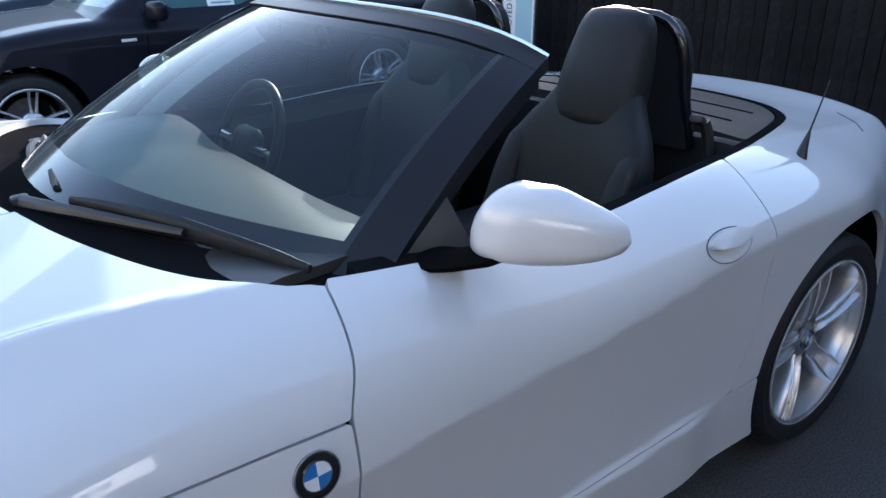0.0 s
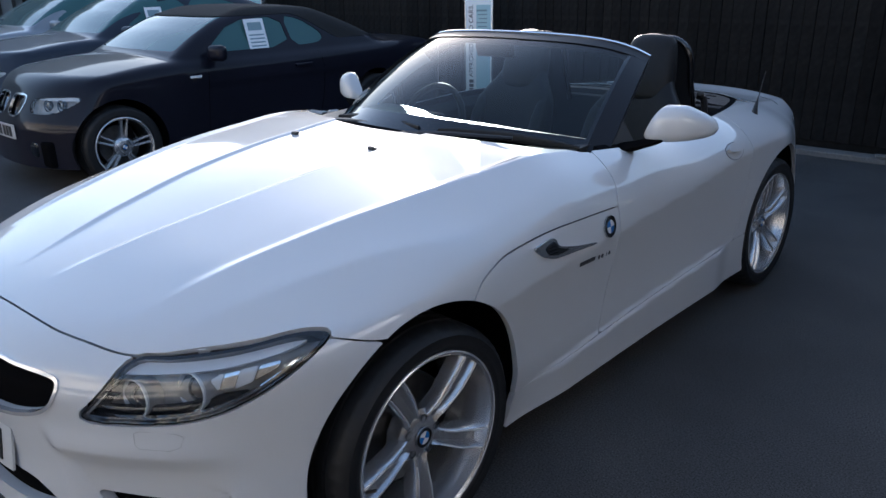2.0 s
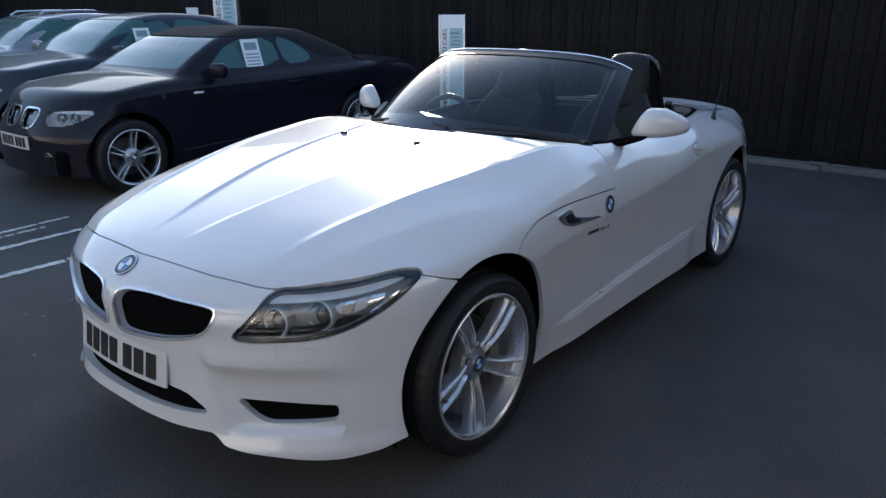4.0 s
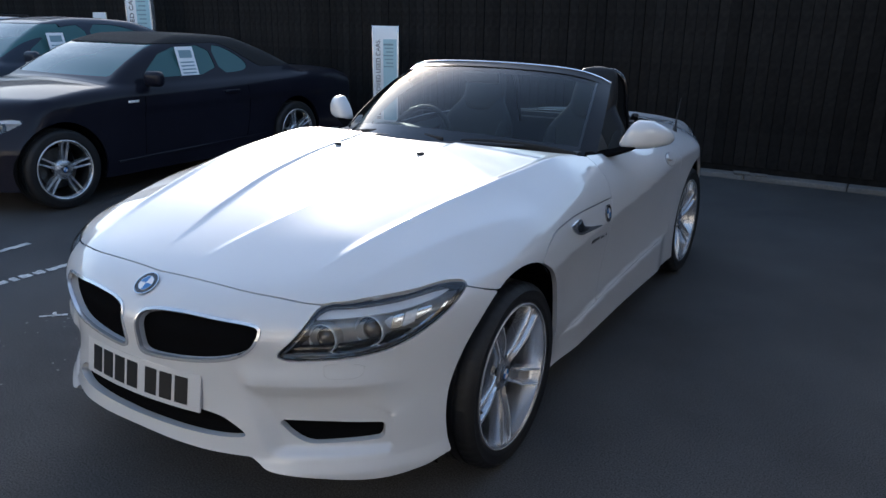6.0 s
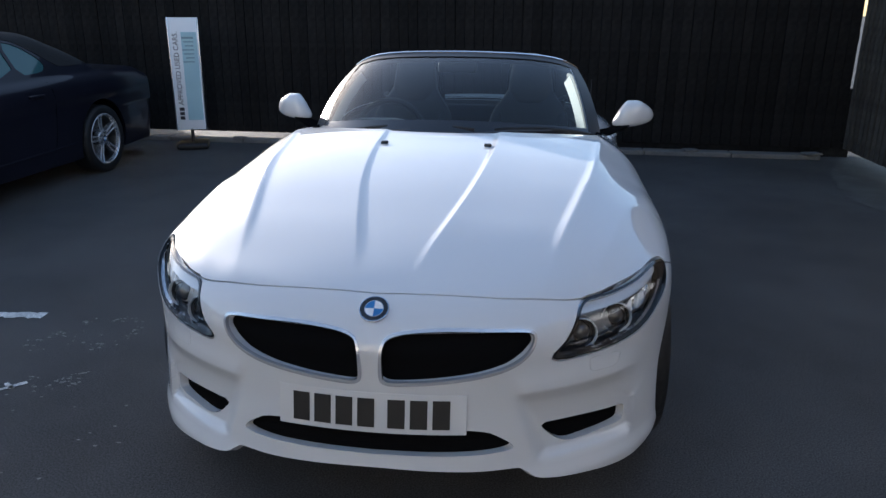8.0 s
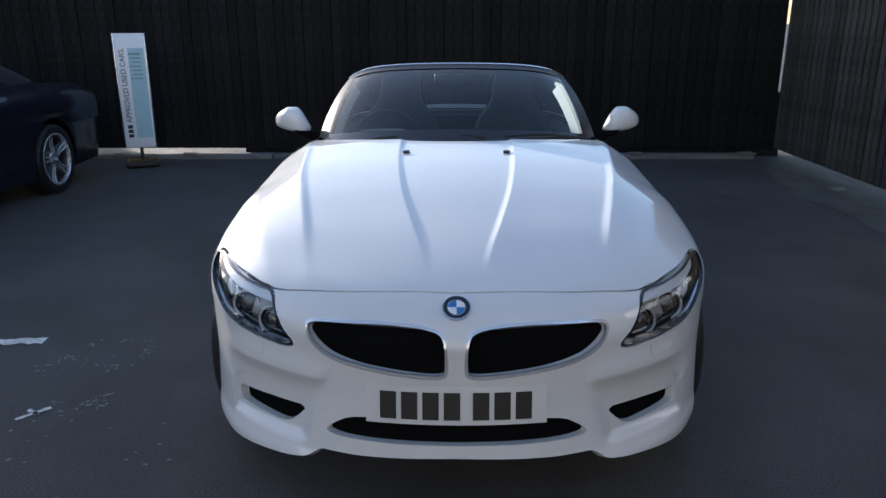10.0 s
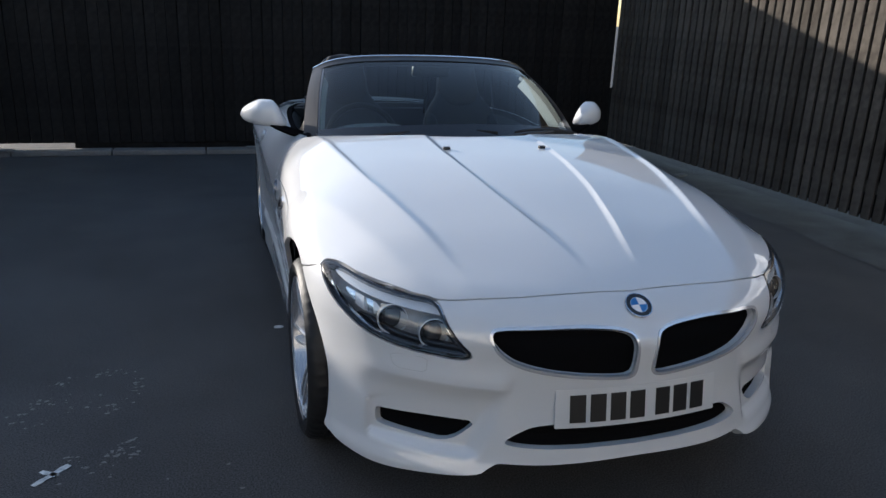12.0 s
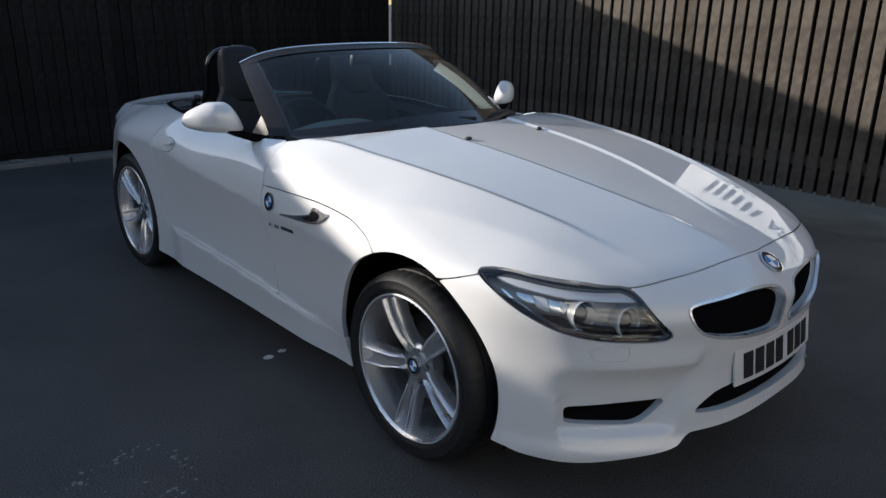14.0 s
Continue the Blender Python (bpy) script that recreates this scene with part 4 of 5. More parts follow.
def screen(u, v, out=0.0):
    """A point of the windscreen: u across from -1 to 1, v up from 0 to 1."""
    base = Vector((0.715 * u, 0.70 + 0.37 * abs(u) ** 2.2, 0.972 - 0.078 * u * u))
    head = Vector((0.605 * u, 1.335 + 0.17 * u * u + 0.02 * abs(u) ** 8, 1.270 - 0.034 * u * u - 0.052 * abs(u) ** 7))
    n = Vector((0.42 * u * abs(u), -0.50, 0.86)).normalized()
    return base.lerp(head, v) + n * (0.028 * 4 * v * (1 - v) + out), n


def screen_sheet(name, us, vs, out, thick, mat, parent, label=""):
    return solid_sheet(name, [[screen(float(u), float(v), out) for u in us] for v in vs], thick, mat, parent, label)


PILLAR_BLACK = material("pillar_black", (0.009, 0.009, 0.012), 0.38, spec=0.35)
TRIM_GREY = material("pillar_trim_grey", (0.46, 0.46, 0.45), 0.6, stain=0.1)
frame_ob = screen_sheet("windscreen_frame", np.linspace(-1, 1, 31), np.linspace(0.945, 1.035, 5), 0.004, 0.035, PILLAR_BLACK, car, "gloss black windscreen frame")
for s in (1, -1):
    screen_sheet("pillar", np.linspace(s * 0.92, s * 1.0, 4), np.linspace(-0.04, 0.96, 18), 0.003, 0.055, PILLAR_BLACK, frame_ob)
    trim = [[(screen(s * (0.925 - 0.018 * q), float(v), -0.012 - 0.075 * q)[0], Vector((-s, -0.35, 0.0)).normalized()) for q in (0.0, 0.5, 1.0)] for v in np.linspace(0.06, 0.90, 14)]
    solid_sheet("pillar_trim", trim, 0.012, TRIM_GREY, frame_ob, "pale grey inner pillar trim")
bm = bmesh.new()
edge = [screen(float(u), 1.035, 0.006)[0] for u in np.linspace(-1, 1, 31)]
tube(bm, edge, 0.005, 8)
part("header_seal", bm, CHROME, frame_ob)
grid = [[screen(float(u), float(v))[0] for u in np.linspace(-0.95, 0.95, 33)] for v in np.linspace(0.0, 0.97, 22)]
pane = put("windscreen", [p for row in grid for p in row], [(33 * i + j, 33 * i + j + 1, 33 * i + j + 34, 33 * i + j + 33) for i in range(21) for j in range(32)], WINDSCREEN, car, "tinted curved windscreen", smooth=True)
screen_sheet("screen_border", np.linspace(-0.95, 0.95, 31), np.linspace(-0.02, 0.105, 3), 0.001, 0.002, GLOSS_BLACK, pane)
# black bands stand in for the dark fence mirrored at the glass edges
for s in (1, -1):
    screen_sheet("screen_side_border", np.linspace(s * 0.905, s * 0.945, 3), np.linspace(0.08, 0.95, 16), 0.0012, 0.002, GLOSS_BLACK, pane)
# cowl between bonnet and glass
rows, lips = [], []
for u in np.linspace(-1, 1, 41):
    a = 0.715 * float(u)
    yc = float(COWL(abs(a))) - 0.015
    lips.append((on_top(a, yc)[0] - Vector((0, 0, 0.013)), screen(float(u), 0.02, -0.006)[0]))
for t in np.linspace(0, 1, 6):
    row = []
    for p0, q in lips:
        row.append((p0.lerp(q, t) - Vector((0, 0, 0.012 * 4 * t * (1 - t))), Vector((0, -0.3, 0.95))))
    rows.append(row)
solid_sheet("cowl", rows, 0.012, COWL_BLACK, car, "black plastic scuttle below the windscreen")
bm = bmesh.new()
box(bm, (0, 0, 0), (0.20, 0.03, 0.06), bevel=0.012)
ob = part("rear_view_mirror", bm, BLACK_TRIM, car)
ob.matrix_local = pose(-0.02, 1.34, 1.205, 15)


def wiper(pivot, mid, tip, blade_a, blade_b):
    bm = bmesh.new()
    tube(bm, [pivot, mid, tip], [0.016, 0.013, 0.008], 8)
    box(bm, Vector(pivot) + Vector((0, 0, 0.0)), (0.035, 0.035, 0.03), bevel=0.008)
    arm = part("wiper_arm", bm, PILLAR_BLACK, car)
    bm = bmesh.new()
    a, b = Vector(blade_a), Vector(blade_b)
    pts = [a.lerp(b, t) + Vector((0, 0, 0.010 * math.sin(math.pi * t))) for t in np.linspace(0, 1, 9)]
    tube(bm, pts, [0.006, 0.010, 0.011, 0.012, 0.014, 0.012, 0.011, 0.010, 0.006], 8, squash=1.4)
    part("wiper_blade", bm, RUBBER, arm)


wiper((0.11, 0.655, 0.958), (0.28, 0.722, 0.970), (0.47, 0.838, 0.962), (0.22, 0.722, 0.978), (0.665, 0.965, 0.930))
wiper((-0.47, 0.785, 0.928), (-0.33, 0.752, 0.950), (-0.16, 0.722, 0.966), (-0.43, 0.800, 0.952), (0.13, 0.716, 0.978))
for sx in (1, -1):
    p, n = on_top(sx * 0.213, 0.41, 0.005)
    bm = bmesh.new()
    box(bm, (0, 0, 0), (0.030, 0.018, 0.013), bevel=0.004)
    ob = part("washer_nozzle", bm, BLACK_TRIM, car)
    ob.matrix_local = facing(p, n, (0, 1, 0))

# ---- roadster: door mirrors ----
MIRROR_LOW = spline([(0.0, 0.958), (0.08, 0.949), (0.25, 0.947), (0.6, 0.952), (0.85, 0.962), (0.95, 0.972), (1.0, 0.988)])
MIRROR_HIGH = spline([(0.0, 0.978), (0.08, 1.006), (0.22, 1.052), (0.34, 1.071), (0.55, 1.070), (0.75, 1.052), (0.90, 1.030), (0.97, 1.012), (1.0, 0.996)])
MIRROR_FRONT = spline([(0.0, 0.020), (0.10, 0.052), (0.3, 0.082), (0.55, 0.088), (0.8, 0.072), (0.94, 0.044), (1.0, 0.010)])
for sx in (1, -1):
    bm = bmesh.new()
    rows = []
    for u in 0.5 - 0.5 * np.cos(np.linspace(0, math.pi, 29)):
        lo, hi, deep = float(MIRROR_LOW(u)), float(MIRROR_HIGH(u)), float(MIRROR_FRONT(u))
        row = []
        for k in range(32):
            c, q = math.cos(2 * math.pi * k / 32), math.sin(2 * math.pi * k / 32)
            # the face bows forward to a soft ridge below the middle, the back is nearly flat
            fwd = -0.80 * deep * abs(c) ** 0.92 if c > 0 else 0.028 * abs(c) ** 0.5 * min(1.0, deep / 0.05)
            mid = lo + (hi - lo) * 0.44
            zz = mid + (hi - mid if q > 0 else mid - lo) * math.copysign(abs(q) ** 0.68, q)
            row.append(bm.verts.new((sx * (0.777 + 0.212 * float(u)), 1.222 + 0.115 * float(u) ** 2 + fwd, 0.991 + 1.06 * (zz - 1.0))))
        rows.append(row)
    for p, q in zip(rows, rows[1:]):
        for k in range(32):
            bm.faces.new((p[k], p[(k + 1) % 32], q[(k + 1) % 32], q[k]))
    bm.faces.new(rows[0][::-1]), bm.faces.new(rows[-1])
    bmesh.ops.recalc_face_normals(bm, faces=bm.faces)
    mirror = part("door_mirror", bm, WHITE, car, "white door mirror on a black stalk")
    bm = bmesh.new()
    ring = [bm.verts.new((sx * (0.888 + 0.080 * math.cos(k)), 1.294 + 0.050 * math.cos(k), 0.998 + (0.045 - 0.012 * math.cos(k)) * math.sin(k))) for k in np.linspace(0, 2 * math.pi, 28, endpoint=False)]
    bm.faces.new(ring if sx < 0 else ring[::-1])
    part("mirror_glass", bm, CHROME, mirror)
    bm = bmesh.new()
    tube(bm, [(sx * 0.69, 1.165, 0.900), (sx * 0.76, 1.185, 0.918), (sx * 0.82, 1.210, 0.940), (sx * 0.87, 1.225, 0.965)], [0.050, 0.042, 0.040, 0.030], 12, squash=0.4)
    part("mirror_stalk", bm, DARK, mirror)
    bm = bmesh.new()
    tri = [(sx * 0.705, 1.03, 0.893), (sx * 0.718, 1.26, 0.905), (sx * 0.660, 1.22, 1.03)]
    t = [bm.verts.new(q) for q in tri]
    b2 = [bm.verts.new((q[0] - sx * 0.012, q[1], q[2])) for q in tri]
    bm.faces.new(t), bm.faces.new(b2[::-1])
    for i in range(3):
        bm.faces.new((t[i], b2[i], b2[(i + 1) % 3], t[(i + 1) % 3]))
    bmesh.ops.recalc_face_normals(bm, faces=bm.faces)
    part("mirror_base", bm, BLACK_TRIM, mirror, smooth=False)

# ---- roadster: aerial, cover, cockpit ----
p, n = on_top(0.735, 2.345, 0.0)
bm = bmesh.new()
tube(bm, [p - Vector((0, 0, 0.01)), p + Vector((0, 0.006, 0.02)), p + Vector((0, 0.022, 0.06))], [0.017, 0.011, 0.004], 10)
tube(bm, [p + Vector((0, 0.020, 0.055)), p + Vector((0.002, 0.075, 0.185))], [0.003, 0.0018], 6)
part("aerial", bm, BLACK_TRIM, car, "short black whip aerial")
SEAM_DARK = material("lid_gap", (0.06, 0.06, 0.06), 0.8)
panel("roof_cover", skin_net, lambda a, y, z: np.minimum(np.minimum(opening(a, y, z) - 0.03, y - 2.27), 1.0), GREY_COVER, car, "dark grey folded-roof cover behind the seats", flange=0.03, shift=-0.006)
for yy, half in ((2.40, 0.48), (2.62, 0.42)):
    bm = bmesh.new()
    tube(bm, [on_top(float(x), yy + 0.10 * float(x) ** 2, -0.004)[0] for x in np.linspace(-half, half, 17)], 0.0022, 6)
    part("cover_seam", bm, COWL_BLACK, car)
for sx in (1, -1):
    bm = bmesh.new()
    tube(bm, [on_top(sx * float(x), float(y), 0.0004)[0] for x, y in zip(np.linspace(0.52, 0.66, 8), np.linspace(2.98, 2.86, 8))], 0.0018, 6)
    part("lid_seam", bm, SEAM_DARK, car)
panel("belt_seal", skin_net, lambda a, y, z: np.where((y > 1.02) & (z > 0.78), np.minimum(opening(a, y, z) + 0.004, 0.026 - opening(a, y, z)), -1.0), COWL_BLACK, car, "", flange=0.05, shift=-0.003)
ring_top = []
for a, y in OPENING:
    if a >= 0:
        ring_top.append((a, y))
ring_top = sorted([q for q in ring_top if q[1] > 1.0], key=lambda q: q[1])
ring_top = [q for q in ring_top if q[0] > 0.05]
bm = bmesh.new()
rows = []
for sx in (1, -1):
    prev = None
    for a, y in [(0.715, 0.80)] + ring_top:
        p = on_top(sx * (a - 0.01), y)[0]
        col = [bm.verts.new((p.x, p.y, p.z - 0.012)), bm.verts.new((sx * max(a - 0.075, 0.02), y, p.z - 0.07)), bm.verts.new((sx * max(a - 0.085, 0.02), y, 0.55)), bm.verts.new((sx * max(a - 0.06, 0.02), y, 0.30))]
        if prev:
            for i in range(3):
                bm.faces.new((prev[i], prev[i + 1], col[i + 1], col[i]))
        prev = col
bmesh.ops.recalc_face_normals(bm, faces=bm.faces)
part("door_lining", bm, SOFT_BLACK, car, "black cockpit lining")
bm = bmesh.new()
box(bm, (0, 1.5, 0.30), (1.36, 1.6, 0.02))
box(bm, (0, 2.24, 0.60), (1.34, 0.05, 0.62), bevel=0.02)
box(bm, (0, 1.55, 0.46), (0.20, 1.2, 0.32), bevel=0.05)
part("cockpit_floor", bm, SOFT_BLACK, car)
DASH = material("dashboard_top", (0.034, 0.033, 0.031), 0.38, spec=0.8, bump=0.0003, bump_scale=500, stain=0.2, stain_scale=6)
rows = []
for (y, z) in ((0.74, 0.925), (0.86, 0.945), (0.98, 0.950), (1.08, 0.945), (1.14, 0.930), (1.165, 0.900), (1.16, 0.82), (1.13, 0.70), (1.10, 0.55)):
    row = []
    for x in np.linspace(-0.66, 0.66, 34):
        x = float(x)
        hump = 0.030 * math.exp(-((x + 0.38) / 0.17) ** 4) * math.exp(-((y - 1.09) / 0.14) ** 2)
        back = 0.35 * max(0.0, abs(x) - 0.25) ** 2
        row.append((Vector((x, y + back, z + hump - 0.06 * abs(x) ** 3)), Vector((0, 0.1, 0.99))))
    rows.append(row)
solid_sheet("dashboard", rows, 0.02, DASH, car, "black dashboard with an instrument hood")
m = Matrix.Translation((-0.38, 1.31, 0.855)) @ Matrix.Rotation(radians(-24), 4, "X")
bm = bmesh.new()
tube(bm, [m @ Vector((0.182 * math.cos(a), 0, 0.182 * math.sin(a))) for a in np.linspace(0, 2 * math.pi, 49)], 0.0155, 12, caps=False, up=(0, 1, 0.3))
wheel_ob = part("steering_wheel", bm, LEATHER, car, "black leather three-spoke steering wheel")
bm = bmesh.new()
box(bm, (0, 0.0, -0.01), (0.15, 0.05, 0.13), m, 0.03, 3)
for a in (0, 180, 270):
    q = Vector((math.cos(radians(a)), 0, math.sin(radians(a))))
    tube(bm, [m @ (q * 0.05), m @ (q * 0.175)], [0.022, 0.014], 10, squash=0.4)
part("steering_hub", bm, BLACK_TRIM, wheel_ob)
for s in (1, -1):
    bm = bmesh.new()
    tube(bm, [m @ Vector((s * 0.09, -0.012, 0.01)), m @ Vector((s * 0.15, -0.014, 0.012))], 0.008, 8, squash=0.4)
    part("steering_trim", bm, ALLOY, wheel_ob)
for sx in (1, -1):
    bm = bmesh.new()
    box(bm, (sx * 0.38, 1.62, 0.47), (0.50, 0.56, 0.18), bevel=0.06, seg=4)
    seat = part("seat", bm, LEATHER, car, "black leather sports seat")
    m = Matrix.Translation((sx * 0.352, 1.82, 0.478)) @ Matrix.Rotation(radians(-17), 4, "X")

    def cushion(name, w, d, lo, hi, yc, bulge=0.0, xc=0.0):
        """A padded upright form: half width and half depth by height, rounded in section."""
        bm = bmesh.new()
        rows = []
        for z in np.linspace(lo, hi, 23):
            row = []
            for k in range(28):
                c, q = math.cos(2 * math.pi * k / 28), math.sin(2 * math.pi * k / 28)
                x = float(w(z)) * math.copysign(abs(c) ** 0.55, c)
                row.append(bm.verts.new(m @ Vector((xc + x, yc(z) + float(d(z)) * math.copysign(abs(q) ** 0.7, q) + bulge * x * x, float(z)))))
            rows.append(row)
        for p, q in zip(rows, rows[1:]):
            for k in range(28):
                bm.faces.new((p[k], p[(k + 1) % 28], q[(k + 1) % 28], q[k]))
        bm.faces.new(rows[0][::-1]), bm.faces.new(rows[-1])
        bmesh.ops.recalc_face_normals(bm, faces=bm.faces)
        return part(name, bm, LEATHER, seat)

    cushion("backrest", spline([(0.0, 0.235), (0.25, 0.245), (0.40, 0.235), (0.48, 0.200), (0.55, 0.150), (0.60, 0.125), (0.62, 0.05)]), spline([(0.0, 0.075), (0.4, 0.070), (0.56, 0.055), (0.62, 0.02)]), 0.0, 0.62, lambda z: 0.02, -0.9)
    cushion("headrest", spline([(0.47, 0.06), (0.485, 0.112), (0.52, 0.134), (0.60, 0.132), (0.70, 0.120), (0.76, 0.108), (0.782, 0.095), (0.794, 0.070), (0.80, 0.025)]), spline([(0.47, 0.02), (0.50, 0.052), (0.6, 0.062), (0.74, 0.048), (0.785, 0.028), (0.80, 0.006)]), 0.47, 0.80, lambda z: 0.0, 0.5)
    for side in (1, -1):
        cushion("side_bolster", spline([(0.0, 0.030), (0.1, 0.052), (0.3, 0.046), (0.42, 0.030), (0.46, 0.008)]), spline([(0.0, 0.04), (0.1, 0.075), (0.3, 0.062), (0.42, 0.04), (0.46, 0.01)]), 0.0, 0.46, lambda z: -0.035, 0.0, side * 0.195)
    bm = bmesh.new()
    box(bm, (0, 0, 0), (0.035, 0.11, 0.022), bevel=0.008)
    guide = part("belt_guide", bm, BLACK_TRIM, car, "black seat belt guide")
    guide.matrix_local = pose(sx * 0.545, 2.16, 0.965, -18, 0, sx * 25)
    bm = bmesh.new()
    tube(bm, [(sx * 0.56, 2.20, 0.86), (sx * 0.555, 2.19, 0.93), (sx * 0.55, 2.175, 0.962)], 0.016, 8)
    part("belt_post", bm, BLACK_TRIM, car)
    path = []
    for a in np.linspace(0, math.pi, 15):
        c, s = math.cos(a), math.sin(a)
        path.append((sx * 0.350 + math.copysign(abs(c) ** 0.6, c) * 0.138, 2.165 - 0.03 * abs(s), 1.030 + 0.190 * abs(s) ** 0.7))
    path = [(path[0][0] + 0.012, 2.20, 0.88)] + path + [(path[-1][0] - 0.012, 2.20, 0.88)]
    bm = bmesh.new()
    tube(bm, path, 0.014, 12, up=(0, 1, 0))
    hoop = part("roll_hoop", bm, GLOSS_BLACK, car, "black padded roll hoop")
    bm = bmesh.new()
    f = [bm.verts.new((q[0], 2.17, q[2] - 0.004)) for q in path]
    g = [bm.verts.new((q[0], 2.195, q[2] - 0.004)) for q in path]
    bm.faces.new(f), bm.faces.new(g[::-1])
    for i in range(len(f)):
        bm.faces.new((f[i], g[i], g[(i + 1) % len(f)], f[(i + 1) % len(f)]))
    bmesh.ops.recalc_face_normals(bm, faces=bm.faces)
    part("hoop_filler", bm, SOFT_BLACK, hoop, smooth=False)

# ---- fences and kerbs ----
# runs on past x = -13 to darken what the parked cars mirror
slat_fence("wall_back", "tall timber board fence, coloured dark for its shade", 24.79, pose(-21.135, FENCE_Y, 0), WOOD_DARK, 0.105, 0.101, 0.022, 0.10, FENCE_TOP)
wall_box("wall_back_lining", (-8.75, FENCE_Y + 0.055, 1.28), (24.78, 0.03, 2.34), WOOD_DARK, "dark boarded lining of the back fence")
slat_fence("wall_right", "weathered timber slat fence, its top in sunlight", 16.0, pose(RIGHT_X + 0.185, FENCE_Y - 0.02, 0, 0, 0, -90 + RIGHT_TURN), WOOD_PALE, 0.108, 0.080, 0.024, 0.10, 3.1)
lin = wall_box("wall_right_lining", (0, 0, 1.6), (16.0, 0.03, 3.0), WOOD_DARK, "dark boarded lining behind the slats")
lin.matrix_world = pose(RIGHT_X + 0.185, FENCE_Y - 0.02, 0, 0, 0, -90 + RIGHT_TURN) @ pose(8.0, 0.10, 1.6)


def kerb_run(name, length, m, label):
    """Kerb stones end to end, each a bevelled block."""
    root = tagged(new(name), label, "kerb", "", "structure")
    root.matrix_world = m
    b = bmesh.new()
    box(b, (0, 0, 0.0275), (0.905, 0.17, 0.055), bevel=0.012)
    me = bpy.data.meshes.new("kerb_stone")
    b.to_mesh(me)
    b.free()
    me.materials.append(CONCRETE)
    for i in range(int(length / 0.915)):
        ob = new("kerb_stone", me)
        ob.parent = root
        ob.matrix_local = pose((i + 0.5) * 0.915, random.uniform(-0.004, 0.004), random.uniform(-0.006, 0.0), 0, 0, random.uniform(-0.3, 0.3))
    return root


kerb_run("kerb_back", 23.8, pose(-20.4, FENCE_Y - 0.13, 0), "grey concrete kerb along the back fence")
rnd = random.Random(12)
bm = bmesh.new()
prev = None
for k in range(141):
    y = 5.70 - 0.1 * k
    edge = 3.665 + 0.0175 * (5.83 - y)
    wide = 0.62 + 0.05 * math.sin(1.7 * y) + 0.03 * math.sin(5.1 * y + 1) + rnd.uniform(-0.015, 0.015) - 0.42 * float(step(4.0, 5.6, y))
    row = (bm.verts.new((edge - wide, y, 0.004)), bm.verts.new((edge + 0.12, y, 0.004)))
    if prev:
        bm.faces.new((prev[0], row[0], row[1], prev[1]))
    prev = row
bmesh.ops.recalc_face_normals(bm, faces=bm.faces)
EDGING = material("worn_edging", (0.074, 0.074, 0.073), 0.85, grain=0.4, grain_scale=120, stain=0.3, stain_scale=3, bump=0.004, bump_scale=200)
tagged(part("pavement", bm, EDGING, None, "", smooth=False), "paler worn strip of ground along the side fence", "pavement", "", "structure")

# unseen block added behind the corner: ends the bright slit at 0.72 m
wall_box("corner_post", (3.685, FENCE_Y + 0.13, 0.36), (0.16, 0.10, 0.72), WOOD_DARK, "dark block added to close the lower corner slit")
# added board: lets sun under the fence only left of x = -2.46
wall_box("skirting", (0.635, FENCE_Y + 0.03, 0.075), (6.2, 0.05, 0.15), WOOD_DARK, "dark board added to stop sun under the back fence")

# ---- buildings that close the yard ----


def block(name, label, c, s, storeys, cols, rz=0.0, clad=GREY_CLAD, pane_h=0.66):
    """A plain building: walls, a parapet and window bands set into the front (its -y side)."""
    root = group_of(name, label, "building", pose(*c, 0, 0, rz))
    bm = bmesh.new()
    box(bm, (0, s[1] / 2, s[2] / 2), s)
    part("wall", bm, clad, root, smooth=False)
    bm = bmesh.new()
    box(bm, (0, s[1] / 2 - 0.05, s[2] + 0.12), (s[0] + 0.2, s[1] + 0.2, 0.24), bevel=0.02)
    part("parapet", bm, material("pale_parapet", (0.5, 0.5, 0.5), 0.6, stain=0.1), root, smooth=False)
    h = s[2] / storeys
    w = s[0] / cols
    for i in range(storeys):
        for j in range(cols):
            x, z = -s[0] / 2 + (j + 0.5) * w, (i + 0.52) * h
            bm = bmesh.new()
            box(bm, (x, -0.01, z), (w * 0.9, 0.06, h * pane_h), bevel=0.01)
            win = part("window", bm, BLACK_TRIM, root, smooth=False)
            bm = bmesh.new()
            box(bm, (x, -0.04, z), (w * 0.84, 0.02, h * (pane_h - 0.08)))
            part("pane", bm, DULL_PANE, win, smooth=False)
    return root


block("showroom", "grey clad showroom building with dark window bands", (-19.0, 8.6, 0), (12.0, 8.0, 4.4), 2, 5)
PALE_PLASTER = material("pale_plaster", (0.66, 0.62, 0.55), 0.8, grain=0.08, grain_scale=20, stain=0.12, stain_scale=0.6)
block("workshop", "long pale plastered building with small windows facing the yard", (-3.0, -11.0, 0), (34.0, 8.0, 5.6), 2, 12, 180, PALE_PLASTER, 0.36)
# added out of view: cuts low sky from the fence and bonnets
block("office_building", "unseen grey building added to cut the low sky", (-19.0, -2.4, 0), (21.0, 8.0, 4.6), 2, 8, 90)

# ---- free-standing signs ----
SIGN_WHITE = material("sign_white", (0.80, 0.82, 0.84), 0.4, stain=0.04)
SIGN_CYAN = material("sign_pale_cyan", (0.36, 0.56, 0.62), 0.4, stain=0.05)
SIGN_INK = material("sign_dark_ink", (0.03, 0.03, 0.035), 0.5)


